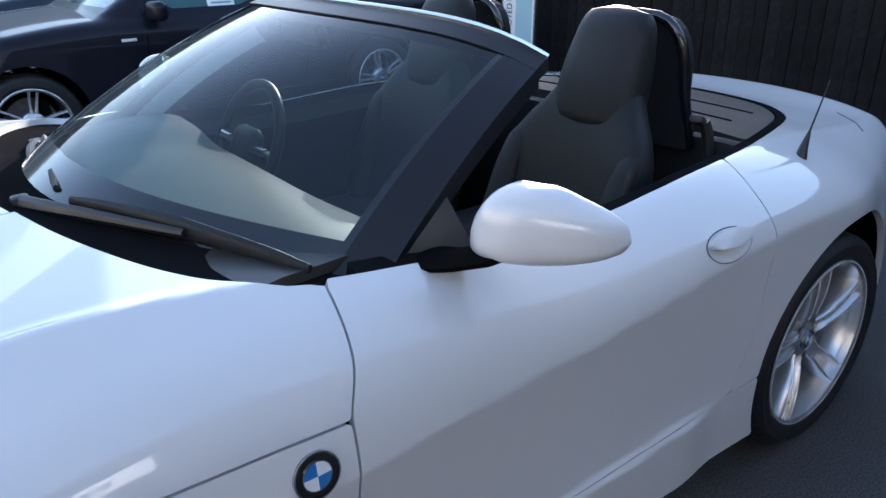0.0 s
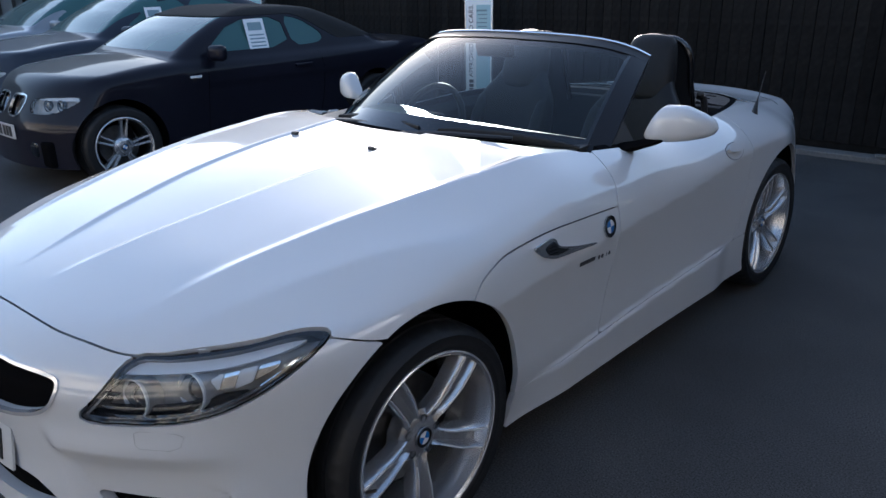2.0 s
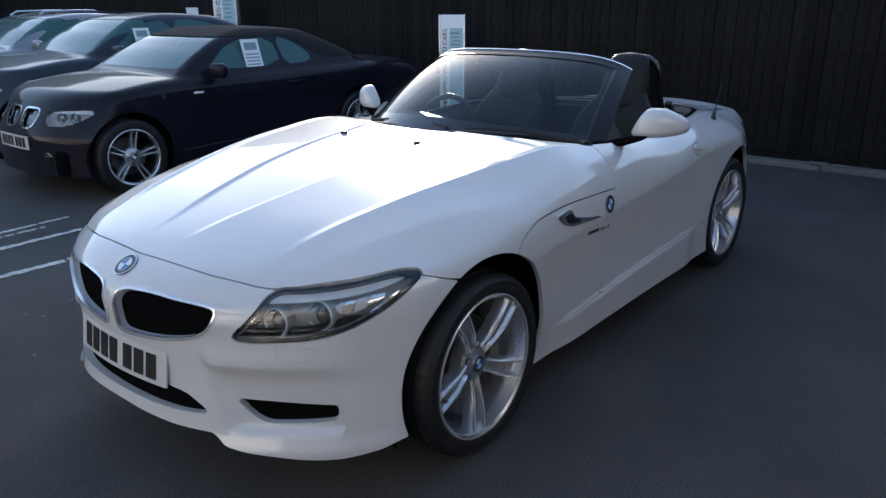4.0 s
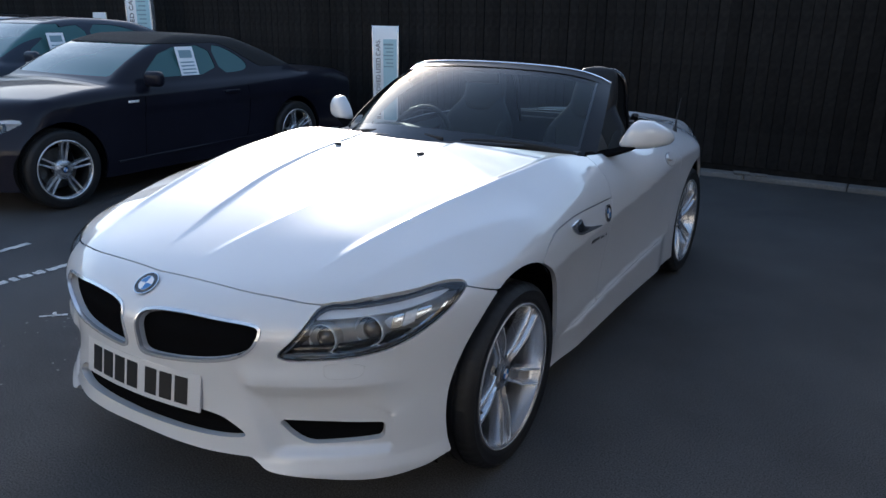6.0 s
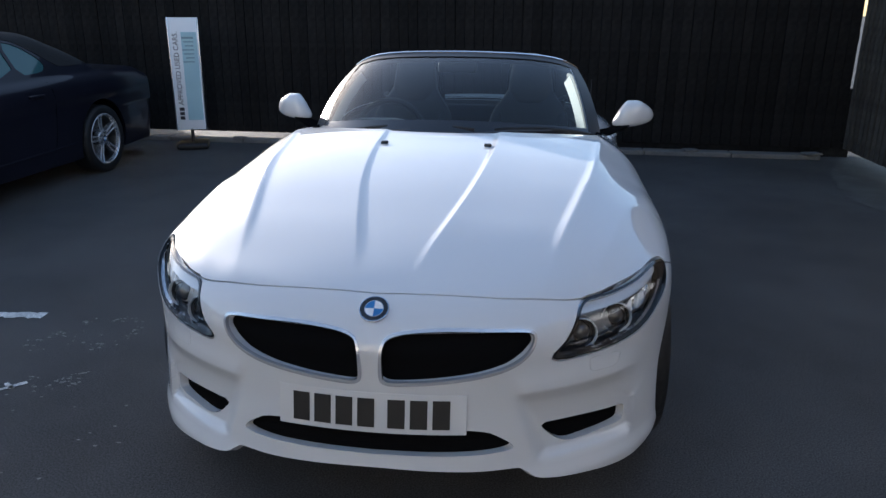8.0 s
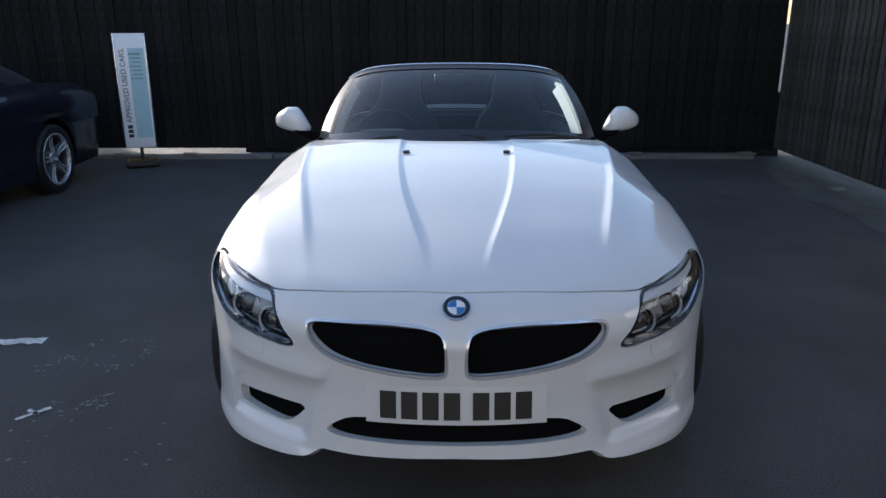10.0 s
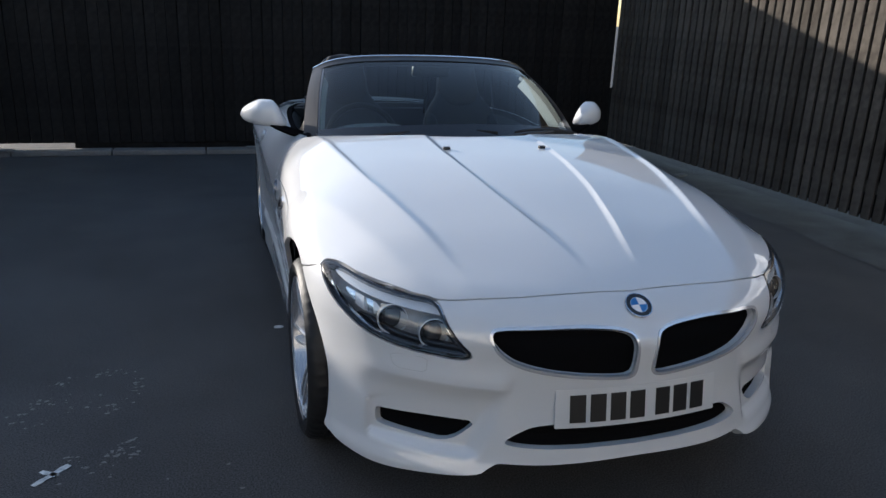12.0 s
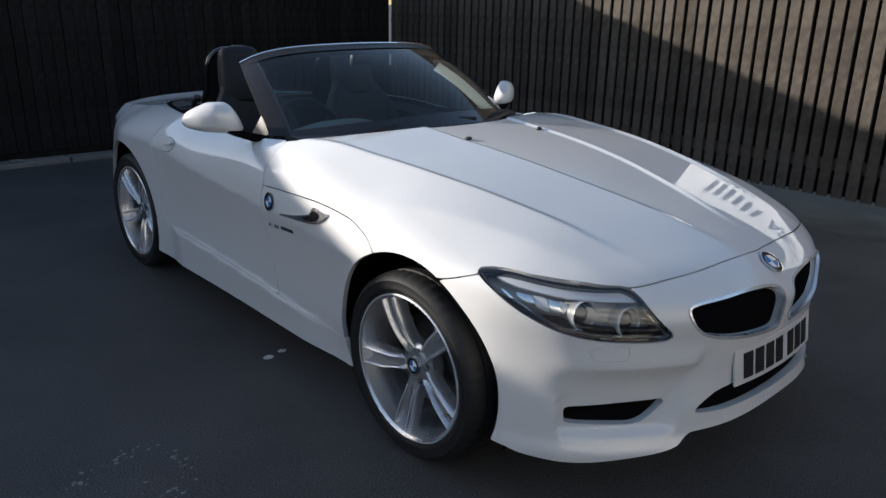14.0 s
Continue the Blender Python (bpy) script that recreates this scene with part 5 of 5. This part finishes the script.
def words(text, size, m, mat, parent, name="lettering", depth=0.0015):
    cu = bpy.data.curves.new(name, "FONT")
    cu.body, cu.size, cu.extrude = text, size, depth
    cu.align_x, cu.align_y = "LEFT", "CENTER"
    cu.materials.append(mat)
    tmp = bpy.data.objects.new(name, cu)
    scene.collection.objects.link(tmp)
    dg = bpy.context.evaluated_depsgraph_get()
    me = bpy.data.meshes.new_from_object(tmp.evaluated_get(dg))
    bpy.data.objects.remove(tmp)
    ob = new(name, me)
    ob.parent = parent
    ob.matrix_local = m
    return ob


def pavement_sign(m, label):
    """A tall two-sided board on a foot; it faces -y."""
    root = group_of("pavement_sign", label, "sign", m, "signs along the fence")
    bm = bmesh.new()
    box(bm, (0, 0, 0.80), (0.31, 0.04, 1.20), bevel=0.012)
    part("board", bm, SIGN_WHITE, root)
    bm = bmesh.new()
    box(bm, (0.055, -0.022, 0.78), (0.16, 0.006, 0.94))
    part("blue_panel", bm, SIGN_CYAN, root, smooth=False)
    for s in (1, -1):
        bm = bmesh.new()
        box(bm, (s * 0.155, 0, 0.80), (0.012, 0.05, 1.21), bevel=0.003)
        part("edge_rail", bm, ALLOY, root)
    bm = bmesh.new()
    tube(bm, [(0, 0, 0.03), (0, 0, 0.21)], 0.02, 12)
    part("post", bm, BLACK_TRIM, root)
    bm = bmesh.new()
    box(bm, (0, 0, 0.035), (0.34, 0.36, 0.07), bevel=0.03, seg=3)
    part("foot", bm, RUBBER, root, "black rubber foot")
    up = Matrix.Translation((-0.085, -0.0225, 0.0)) @ Matrix.Rotation(radians(90), 4, "X") @ Matrix.Rotation(radians(90), 4, "Z")
    for k in range(3):
        bm = bmesh.new()
        box(bm, (-0.085, -0.0225, 0.335 + 0.048 * k), (0.050, 0.004, 0.036))
        part("brand_bar", bm, SIGN_INK, root, smooth=False)
    at = 0.475
    for word in ("APPROVED", "USED", "CARS."):
        ob = words(word, 0.074, up @ Matrix.Translation((at, 0, 0)), SIGN_INK, root)
        at += max(v.co.x for v in ob.data.vertices) + 0.021
    for k in range(7):
        bm = bmesh.new()
        box(bm, (0.045 + 0.008 * (k % 3 - 1), -0.0262, 1.19 - 0.042 * k), (0.12 - 0.016 * (k % 3), 0.003, 0.012 if k else 0.02))
        part("small_print_bar", bm, material("sign_grey_ink", (0.2, 0.3, 0.34), 0.5) if k == 0 else bpy.data.materials["sign_grey_ink"], root, smooth=False)
    return root


sign = pavement_sign(pose(-3.44, 5.26, 0, 0, 0, 22), "tall white and pale blue used-car sign on a rubber foot")
copy_thing(sign, pose(-7.9, 5.30, 0, 0, 0, 12) @ Matrix.Scale(1.45, 4))["label"] = "tall white used-car sign standing behind the parked cars"
bm = bmesh.new()
box(bm, (0, 0, 0), (0.34, 0.02, 0.17), bevel=0.004)
note = tagged(part("notice", bm, SIGN_WHITE, None), "small white notice fixed to the dark fence", "notice")
note.matrix_world = pose(-9.62, FENCE_Y - 0.03, 1.42)

banner = group_of("banner", "long white banner with dark lettering on the side fence", "banner", pose(RIGHT_X + 0.235, -0.30, 1.60, 0, 0, -90 + RIGHT_TURN))
bm = bmesh.new()
box(bm, (0, 0, 0.33), (3.0, 0.012, 0.66), bevel=0.003)
part("sheet", bm, SIGN_WHITE, banner, smooth=False)
for k in range(6):
    bm = bmesh.new()
    box(bm, (-1.16 + 0.115 * k, -0.009, 0.34), (0.055, 0.004, 0.22))
    part("brand_bar", bm, SIGN_INK, banner, smooth=False)
words("APPROVED", 0.34, pose(-0.42, -0.009, 0.36, 90), SIGN_INK, banner)

# ---- marks on the asphalt ----


def ragged(name, a, b, width, seed, label):
    """A worn painted line from a to b, with broken edges."""
    rnd = random.Random(seed)
    a, b = Vector((*a, 0.004)), Vector((*b, 0.004))
    n = max(4, int((b - a).length / 0.02))
    d = (b - a).normalized()
    s = Vector((-d.y, d.x, 0))
    bm = bmesh.new()
    prev = None
    for i in range(n + 1):
        p = a.lerp(b, i / n)
        l, r = width * (0.5 + rnd.uniform(-0.22, 0.10)), width * (0.5 + rnd.uniform(-0.22, 0.10))
        row = (bm.verts.new(p + s * l), bm.verts.new(p - s * r))
        if prev and rnd.random() > 0.06:
            bm.faces.new((prev[0], prev[1], row[1], row[0]))
        prev = row
    bmesh.ops.recalc_face_normals(bm, faces=bm.faces)
    ob = part(name, bm, ROAD_PAINT, None, label, smooth=False)
    return tagged(ob, label, "road marking", "", "structure")


ragged("marking", (-2.40, -0.55), (-2.38, 0.56), 0.07, 1, "worn white painted line on asphalt")
ragged("marking", (-2.42, 0.56), (-2.02, 0.585), 0.07, 2, "worn white painted line on asphalt")
ragged("marking", (-2.95, -0.45), (-3.00, 0.53), 0.06, 3, "worn white painted line on asphalt")
ragged("marking", (-3.32, -0.40), (-3.40, 0.53), 0.05, 4, "worn white painted line on asphalt")
ragged("marking", (-3.22, -0.40), (-3.26, 0.30), 0.04, 9, "worn white painted line on asphalt")


FLECK = material("old_paint_fleck", (0.20, 0.20, 0.19), 0.8, grain=0.3, grain_scale=90)


def scuff(spots, seed):
    """Flecks of old paint on the asphalt, strewn about each (x, y, reach, count)."""
    rnd = random.Random(seed)
    bm = bmesh.new()
    for cx, cy, reach, count in spots:
        for _ in range(count):
            a, q = rnd.uniform(0, 6.28), reach * math.sqrt(rnd.random())
            x, y, r = cx + q * math.cos(a), cy + q * math.sin(a), rnd.uniform(0.003, 0.012)
            bm.faces.new([bm.verts.new((x + r * rnd.uniform(0.5, 1.3) * math.cos(k), y + 0.7 * r * rnd.uniform(0.5, 1.3) * math.sin(k), 0.004)) for k in np.arange(0, 6.2, 0.9)])
    bmesh.ops.recalc_face_normals(bm, faces=bm.faces)
    ob = part("paint_flecks", bm, FLECK, None, "", smooth=False)
    return tagged(ob, "pale flecks of old paint on the asphalt", "flecks", "", "stuff")


scuff([(-1.80, 0.38, 0.05, 9), (-1.82, 0.30, 0.10, 14), (-1.70, 0.30, 0.16, 12)], 5)
scuff([(-1.47, -0.01, 0.07, 26), (-1.60, -0.10, 0.12, 16), (-1.40, -0.45, 0.40, 22)], 6)
# a broken ring of flecks
scuff([(-1.63 + 0.17 * math.cos(2.6 - 0.30 * k), 0.44 + 0.17 * math.sin(2.6 - 0.30 * k), 0.035, 2 if k % 4 else 6) for k in range(14)], 7)
ragged("marking", (-1.735, -0.165), (-1.645, -0.065), 0.026, 31, "small worn cross of white paint on asphalt")
ragged("marking", (-1.725, -0.085), (-1.655, -0.135), 0.022, 32, "small worn cross of white paint on asphalt")
for gx, gy, gr in ((-0.79, 0.956, 0.020), (-0.866, 0.938, 0.024), (0.55, -1.15, 0.012)):
    bm = bmesh.new()
    vs = [bm.verts.new((gx + gr * math.cos(k), gy + 0.8 * gr * math.sin(k), 0.004)) for k in np.arange(0, 6.2, 0.5)]
    bm.faces.new(vs)
    tagged(part("gum_spot", bm, ROAD_PAINT, None, "", smooth=False), "flat pale spot of old chewing gum", "spot", "gum spots", "")

for gx, gy, gs in ((-0.72, 5.68, 0.05), (0.62, 5.67, 0.07), (0.80, 5.66, 0.05), (2.05, 5.67, 0.08), (3.30, 5.66, 0.10), (3.52, 4.0, 0.07), (-3.05, 5.64, 0.07)):
    bm = bmesh.new()
    box(bm, (0, 0, 0), (gs * 2.2, gs, 0.02), bevel=0.006)
    chip = tagged(part("pale_chip", bm, CONCRETE, None), "pale broken piece of concrete at the kerb", "rubble", "chips at the kerb")
    chip.matrix_world = pose(gx, gy, 0.012 if gy < 5 else 0.065, 4, 3, gs * 300)

# ---- parked cars ----


class CarShape:
    """The skin of a closed car: lower body with a bonnet and boot, and a cabin on it."""

    def __init__(self, length, half, top, cabin, roof_half, front=0.575, base=2.66, belt=0.93):
        self.front, self.base, self.half, self.belt, self.roof_half = front, base, half, belt, roof_half
        self.tail = length - front
        self.top, self.cabin = spline(top), spline(cabin)

    def body(self, x, y, z):
        a = np.abs(x)
        w = self.half - 0.035 * np.clip((0.45 - z) / 0.3, 0, 1) ** 2 - 0.05 * np.clip((z - 0.72) / 0.25, 0, 1) ** 2
        w = w - 0.06 * step(self.tail - 0.9, self.tail, y) - 0.015 * step(0.75, 0.66, z) * step(0.5, 0.9, y)
        side = a - w
        top = (z - self.top(y) + 0.055 * a * a) * 0.95
        nose = (-self.front + 0.40 * a ** 2.6 + 0.16 * np.clip((z - 0.47) / 0.3, 0, 1.3) ** 1.2 - y) * 0.75
        tail = (y - self.tail + 0.22 * a ** 2.6 + 0.05 * np.clip(0.5 - z, 0, 1)) * 0.85
        f = smax(side, top, 0.09)
        f = smax(f, nose, 0.07)
        f = smax(f, tail, 0.09)
        k = np.clip((z - self.belt) / (1.40 - self.belt), -0.2, 1.2)
        cab = smax(a - (self.half - 0.075 - (self.half - 0.075 - self.roof_half) * k), (z - self.cabin(y) + 0.06 * a * a) * 0.80, 0.09)
        cab = np.maximum(np.maximum(cab, 0.6 - z), np.maximum(0.5 - y, y - self.tail + 0.2))
        return -smax(-f, -cab, 0.02)


def parked_car(name, label, m, paint, shape, windows, fine, roof=None, detail=True, rails=False):
    root = group_of(name, label, "car", None)
    net = Shell(shape.body, 0.62, 0.25, shape.tail - 0.95, fine=fine, reach=2.2, low=-42)
    b = shape.base

    def arch(a, y, z):
        return np.where((a > 0.3) & (z < 0.9), np.minimum(np.hypot(y, z - 0.32), np.hypot(y - b, z - 0.32)) - 0.365, 1.0)

    def lampf(a, y, z):
        return np.where(y < 0.3, inside(LAMP2, 0.75 * a + 0.66 * y, z), -1.0)

    def kid(a, y, z):
        return np.where(y < -0.4, inside(KID2, a, z), -1.0)

    def screen_f(a, y, z):
        lo, hi = windows["screen"]
        return np.where((y > 0.4) & (y < hi[0] + 0.25), np.minimum(np.minimum(z - lo, hi[1] - z), windows["screen_half"] - (z - lo) * 0.26 - a) - np.where(y > hi[0] + 0.1, 1.0, 0.0), -1.0)

    def sides(a, y, z):
        f = np.maximum.reduce([inside(p, y, z) for p in windows["side"]])
        return np.where(a > 0.35, f, -1.0)

    def roof_f(a, y, z):
        return np.where(z > 1.0, np.minimum(z - roof(y), y - windows["screen"][1][0] + 0.08), -1.0) if roof else np.full(np.shape(a), -1.0)

    lower = lambda a, y, z: np.minimum(arch(a, y, z), z - 0.19)
    panel("body", net, lambda a, y, z: np.minimum(lower(a, y, z), -np.maximum.reduce([lampf(a, y, z), kid(a, y, z), screen_f(a, y, z), sides(a, y, z), roof_f(a, y, z)]) - 0.001), paint, root, "", flange=0.02)
    panel("windscreen", net, lambda a, y, z: screen_f(a, y, z) + 0.01, DARK_GLASS, root, "", flange=0, shift=-0.004)
    for where in ("left", "right"):
        panel("side_window", net, lambda a, y, z: sides(a, y, z) + 0.006, DARK_GLASS, root, "", where, 0, -0.006)
        lamp = panel("headlamp", net, lambda a, y, z: np.minimum(lampf(a, y, z) + 0.004, 0.006 - lampf(a, y, z)), GLOSS_BLACK, root, "", where, 0.02, -0.003)
        panel("lamp_cover", net, lambda a, y, z: lampf(a, y, z) - 0.002, LAMP_GLASS, lamp, "", where, 0, -0.004)
        panel("lamp_housing", net, lambda a, y, z: lampf(a, y, z) + 0.02, LAMP_GREY, lamp, "", where, 0, -0.045)
        panel("lamp_brow", net, lambda a, y, z: np.minimum(lampf(a, y, z), z - 0.695), RING, lamp, "", where, 0, -0.012)
        for px, pz in ((0.50, 0.650), (0.62, 0.655)):
            yy = np.linspace(-shape.front - 0.1, 0.2, 300)
            hit = yy[int(np.argmax(shape.body(np.full(300, px), yy, np.full(300, pz)) < 0))]
            bm = bmesh.new()
            lathe(bm, [(0.0005, -0.004), (0.026, -0.008), (0.034, -0.012), (0.038, 0.0), (0.043, 0.0), (0.043, -0.03)], 24, facing(Vector(((1 if where == "left" else -1) * px, float(hit) + 0.028, pz)), Vector((0.2 * (1 if where == "left" else -1), -1, 0.1))) @ Matrix.Rotation(radians(-90), 4, "Y"))
            part("round_lamp", bm, LENS, lamp)
        g = panel("kidney_grille", net, lambda a, y, z: np.minimum(kid(a, y, z) + 0.008, 0.006 - kid(a, y, z)), CHROME, root, "", where, 0.02, 0.004)
        panel("grille_back", net, lambda a, y, z: kid(a, y, z) + 0.01, GLOSS_BLACK, g, "", where, 0, -0.03)
    if roof:
        panel("soft_top", net, lambda a, y, z: roof_f(a, y, z), material("black_roof_cloth", (0.012, 0.012, 0.012), 0.9, bump=0.001, bump_scale=500), root, "black fabric soft top", flange=0.02, shift=0.004)
    bm = bmesh.new()
    box(bm, (0, b / 2, 0.30), (1.3, b + 1.0, 0.20), bevel=0.02)
    part("underbody", bm, DARK, root, smooth=False)
    bm = bmesh.new()
    box(bm, (0, -shape.front + 0.10, 0.33), (1.0, 0.12, 0.13), bevel=0.03)
    part("lower_grille", bm, GLOSS_BLACK, root)
    for sx in (1, -1):
        bm = bmesh.new()
        lathe(bm, [(0.034, -0.03), (0.036, 0.0), (0.031, 0.004), (0.026, -0.002), (0.0005, 0.003)], 20, facing(Vector((sx * 0.66, -shape.front + 0.155, 0.350)), Vector((sx * 0.35, -1, 0.05))) @ Matrix.Rotation(radians(-90), 4, "Y"))
        part("fog_lamp", bm, CHROME, root)
        spoked_wheel(root, sx, sx * (shape.half - 0.015), 0, 0.315, 0.232, 0.315, 0.20, "twin", 10)
        spoked_wheel(root, sx, sx * (shape.half - 0.015), b, 0.315, 0.232, 0.315, 0.20, "twin", 30)
        bm = bmesh.new()
        box(bm, (0, 0, 0), (0.18, 0.10, 0.13), bevel=0.045, seg=4)
        mir = part("door_mirror", bm, paint, root)
        mir.matrix_local = pose(sx * (shape.half + 0.03), windows["mirror"][0], windows["mirror"][1], 0, 0, sx * 12)
        for cy in (0, b):
            bm = bmesh.new()
            prev = None
            for k in range(21):
                an = radians(-20 + 220 * k / 20)
                p = [bm.verts.new((sx * xx, cy + 0.37 * math.cos(an), 0.32 + 0.37 * math.sin(an))) for xx in (0.45, shape.half - 0.05)]
                if prev:
                    bm.faces.new((prev[0], prev[1], p[1], p[0]))
                prev = p
            part("arch_liner", bm, DARK, root)
        if rails:
            bm = bmesh.new()
            tube(bm, [(sx * 0.56, y, z) for y, z in ((1.5, 1.39), (1.62, 1.46), (2.2, 1.475), (3.2, 1.45), (3.5, 1.38))], 0.016, 8)
            part("roof_rail", bm, CHROME, root, "bright roof rail")
    if detail:
        plate_at(root, 0.0, 0.52, 0.111, 0.45, lambda x, z: -shape.front - 0.010 + 0.30 * abs(x) ** 2.6)
        bm = bmesh.new()
        box(bm, (0, 0, 0), (0.004, 0.20, 0.265), bevel=0.001, seg=1)
        note = part("price_sheet", bm, SIGN_WHITE, root, "white price sheet in the side window")
        note.matrix_local = pose(windows["sheet"][0], windows["sheet"][1], windows["sheet"][2], 0, -17, 0)
        for k in range(4):
            bm = bmesh.new()
            box(bm, (0.003, 0, -0.01 - 0.032 * k), (0.002, 0.15, 0.012))
            part("print_bar", bm, bpy.data.materials["sign_grey_ink"], note, smooth=False)
        bm = bmesh.new()
        box(bm, (0.003, 0, 0.065), (0.002, 0.14, 0.07))
        part("print_picture", bm, bpy.data.materials["sign_grey_ink"], note, smooth=False)
        for sx in (1, -1):
            def flank(y, z):
                xx = np.linspace(1.2, 0.3, 400)
                return Vector((sx * float(xx[int(np.argmax(shape.body(xx, np.full(400, y), np.full(400, z)) < 0))]), y, z))
            for line in ([(0.74 + 0.05 * q, 0.34 + 0.54 * q) for q in np.linspace(0, 1, 9)], [(1.93 + 0.06 * math.sin(2.6 * q), 0.36 + 0.54 * q) for q in np.linspace(0, 1, 9)]):
                bm = bmesh.new()
                tube(bm, [flank(float(y), float(z)) for y, z in line], 0.004, 6)
                part("door_seam", bm, DARK, root)
            bm = bmesh.new()
            tube(bm, [flank(float(y), 0.30 + 0.02 * float(y)) for y in np.linspace(0.46, b - 0.46, 12)], 0.010, 8)
            part("sill_strip", bm, paint, root)
            bm = bmesh.new()
            box(bm, (sx * (shape.half + 0.004), 1.75, 0.80), (0.03, 0.19, 0.028), bevel=0.01)
            part("door_handle", bm, paint, root)
            bm = bmesh.new()
            box(bm, (sx * (shape.half + 0.002), 0.66, 0.79), (0.012, 0.10, 0.02), bevel=0.004)
            part("side_repeater", bm, EMBLEM_WHITE, root)
    root.matrix_world = m
    return root


LAMP2 = chaikin([(-0.036, 0.60), (0.05, 0.592), (0.2, 0.60), (0.33, 0.645), (0.46, 0.712), (0.34, 0.724), (0.2, 0.718), (0.06, 0.71), (-0.03, 0.685)], 2)
KID2 = chaikin([(0.03, 0.58), (0.14, 0.555), (0.24, 0.575), (0.285, 0.69), (0.25, 0.718), (0.06, 0.718), (0.03, 0.69)], 2)
convertible = CarShape(4.36, 0.872, [(-0.7, 0.60), (-0.60, 0.72), (-0.46, 0.815), (-0.2, 0.875), (0.62, 0.955), (1.2, 0.955), (3.0, 0.97), (3.4, 0.96), (3.6, 0.90)],
                       [(0.4, 0.90), (0.52, 0.965), (0.85, 1.15), (1.12, 1.265), (1.45, 1.325), (2.0, 1.305), (2.35, 1.20), (2.85, 0.97), (3.0, 0.89)], 0.56)
parked_car("convertible_car", "black convertible with its soft top up, parked nose out", pose(-4.50, 1.25, 0), BLACK_PAINT, convertible,
           {"screen": (0.985, (1.12, 1.248)), "screen_half": 0.66, "mirror": (0.86, 0.965), "sheet": (0.735, 1.36, 1.085),
            "side": [chaikin([(0.82, 0.965), (1.16, 1.205), (1.66, 1.225), (1.68, 0.965)], 1), chaikin([(1.72, 0.965), (1.70, 1.225), (1.86, 1.20), (2.04, 1.09), (2.08, 1.02), (2.0, 0.975)], 1)]},
           1.1, roof=lambda y: 1.238 + 0 * y - 0.27 * step(1.75, 2.4, y))
saloon = CarShape(4.6, 0.90, [(-0.8, 0.64), (-0.68, 0.76), (-0.5, 0.84), (0.0, 0.94), (0.7, 1.01), (1.2, 1.0), (3.2, 1.02), (3.5, 1.03), (3.8, 0.98)],
                  [(0.5, 0.94), (0.68, 1.01), (1.1, 1.26), (1.45, 1.41), (1.9, 1.45), (2.5, 1.42), (2.9, 1.29), (3.35, 1.03), (3.5, 0.9)], 0.58, base=2.76)
saloon_windows = {"screen": (1.03, (1.46, 1.37)), "screen_half": 0.72, "mirror": (1.0, 1.03), "sheet": (0.775, 1.40, 1.15),
                  "side": [chaikin([(0.98, 1.03), (1.5, 1.33), (1.84, 1.37), (1.86, 1.01)], 1), chaikin([(1.92, 1.01), (1.90, 1.37), (2.3, 1.36), (2.72, 1.22), (2.80, 1.04)], 1)]}
parked_car("saloon_car", "dark grey saloon parked beside the black convertible", pose(-7.05, 1.55, 0), GREY_PAINT, saloon, saloon_windows, 1.8)
parked_car("saloon_car", "silver saloon parked further along the row", pose(-9.6, 1.75, 0), SILVER_PAINT, saloon, saloon_windows, 2.6, detail=False)
estate = CarShape(4.6, 0.90, [(-0.8, 0.64), (-0.68, 0.76), (-0.5, 0.84), (0.0, 0.94), (0.7, 1.02), (1.2, 1.0), (3.2, 1.0), (3.6, 1.0), (3.8, 0.98)],
                  [(0.5, 0.94), (0.68, 1.01), (1.1, 1.26), (1.45, 1.40), (1.9, 1.45), (3.0, 1.43), (3.45, 1.36), (3.75, 1.0), (3.9, 0.9)], 0.60, base=2.76)
parked_car("estate_car", "silver estate car with roof rails at the end of the row", pose(-12.2, 2.6, 0), SILVER_PAINT, estate, saloon_windows, 2.6, detail=False, rails=True)
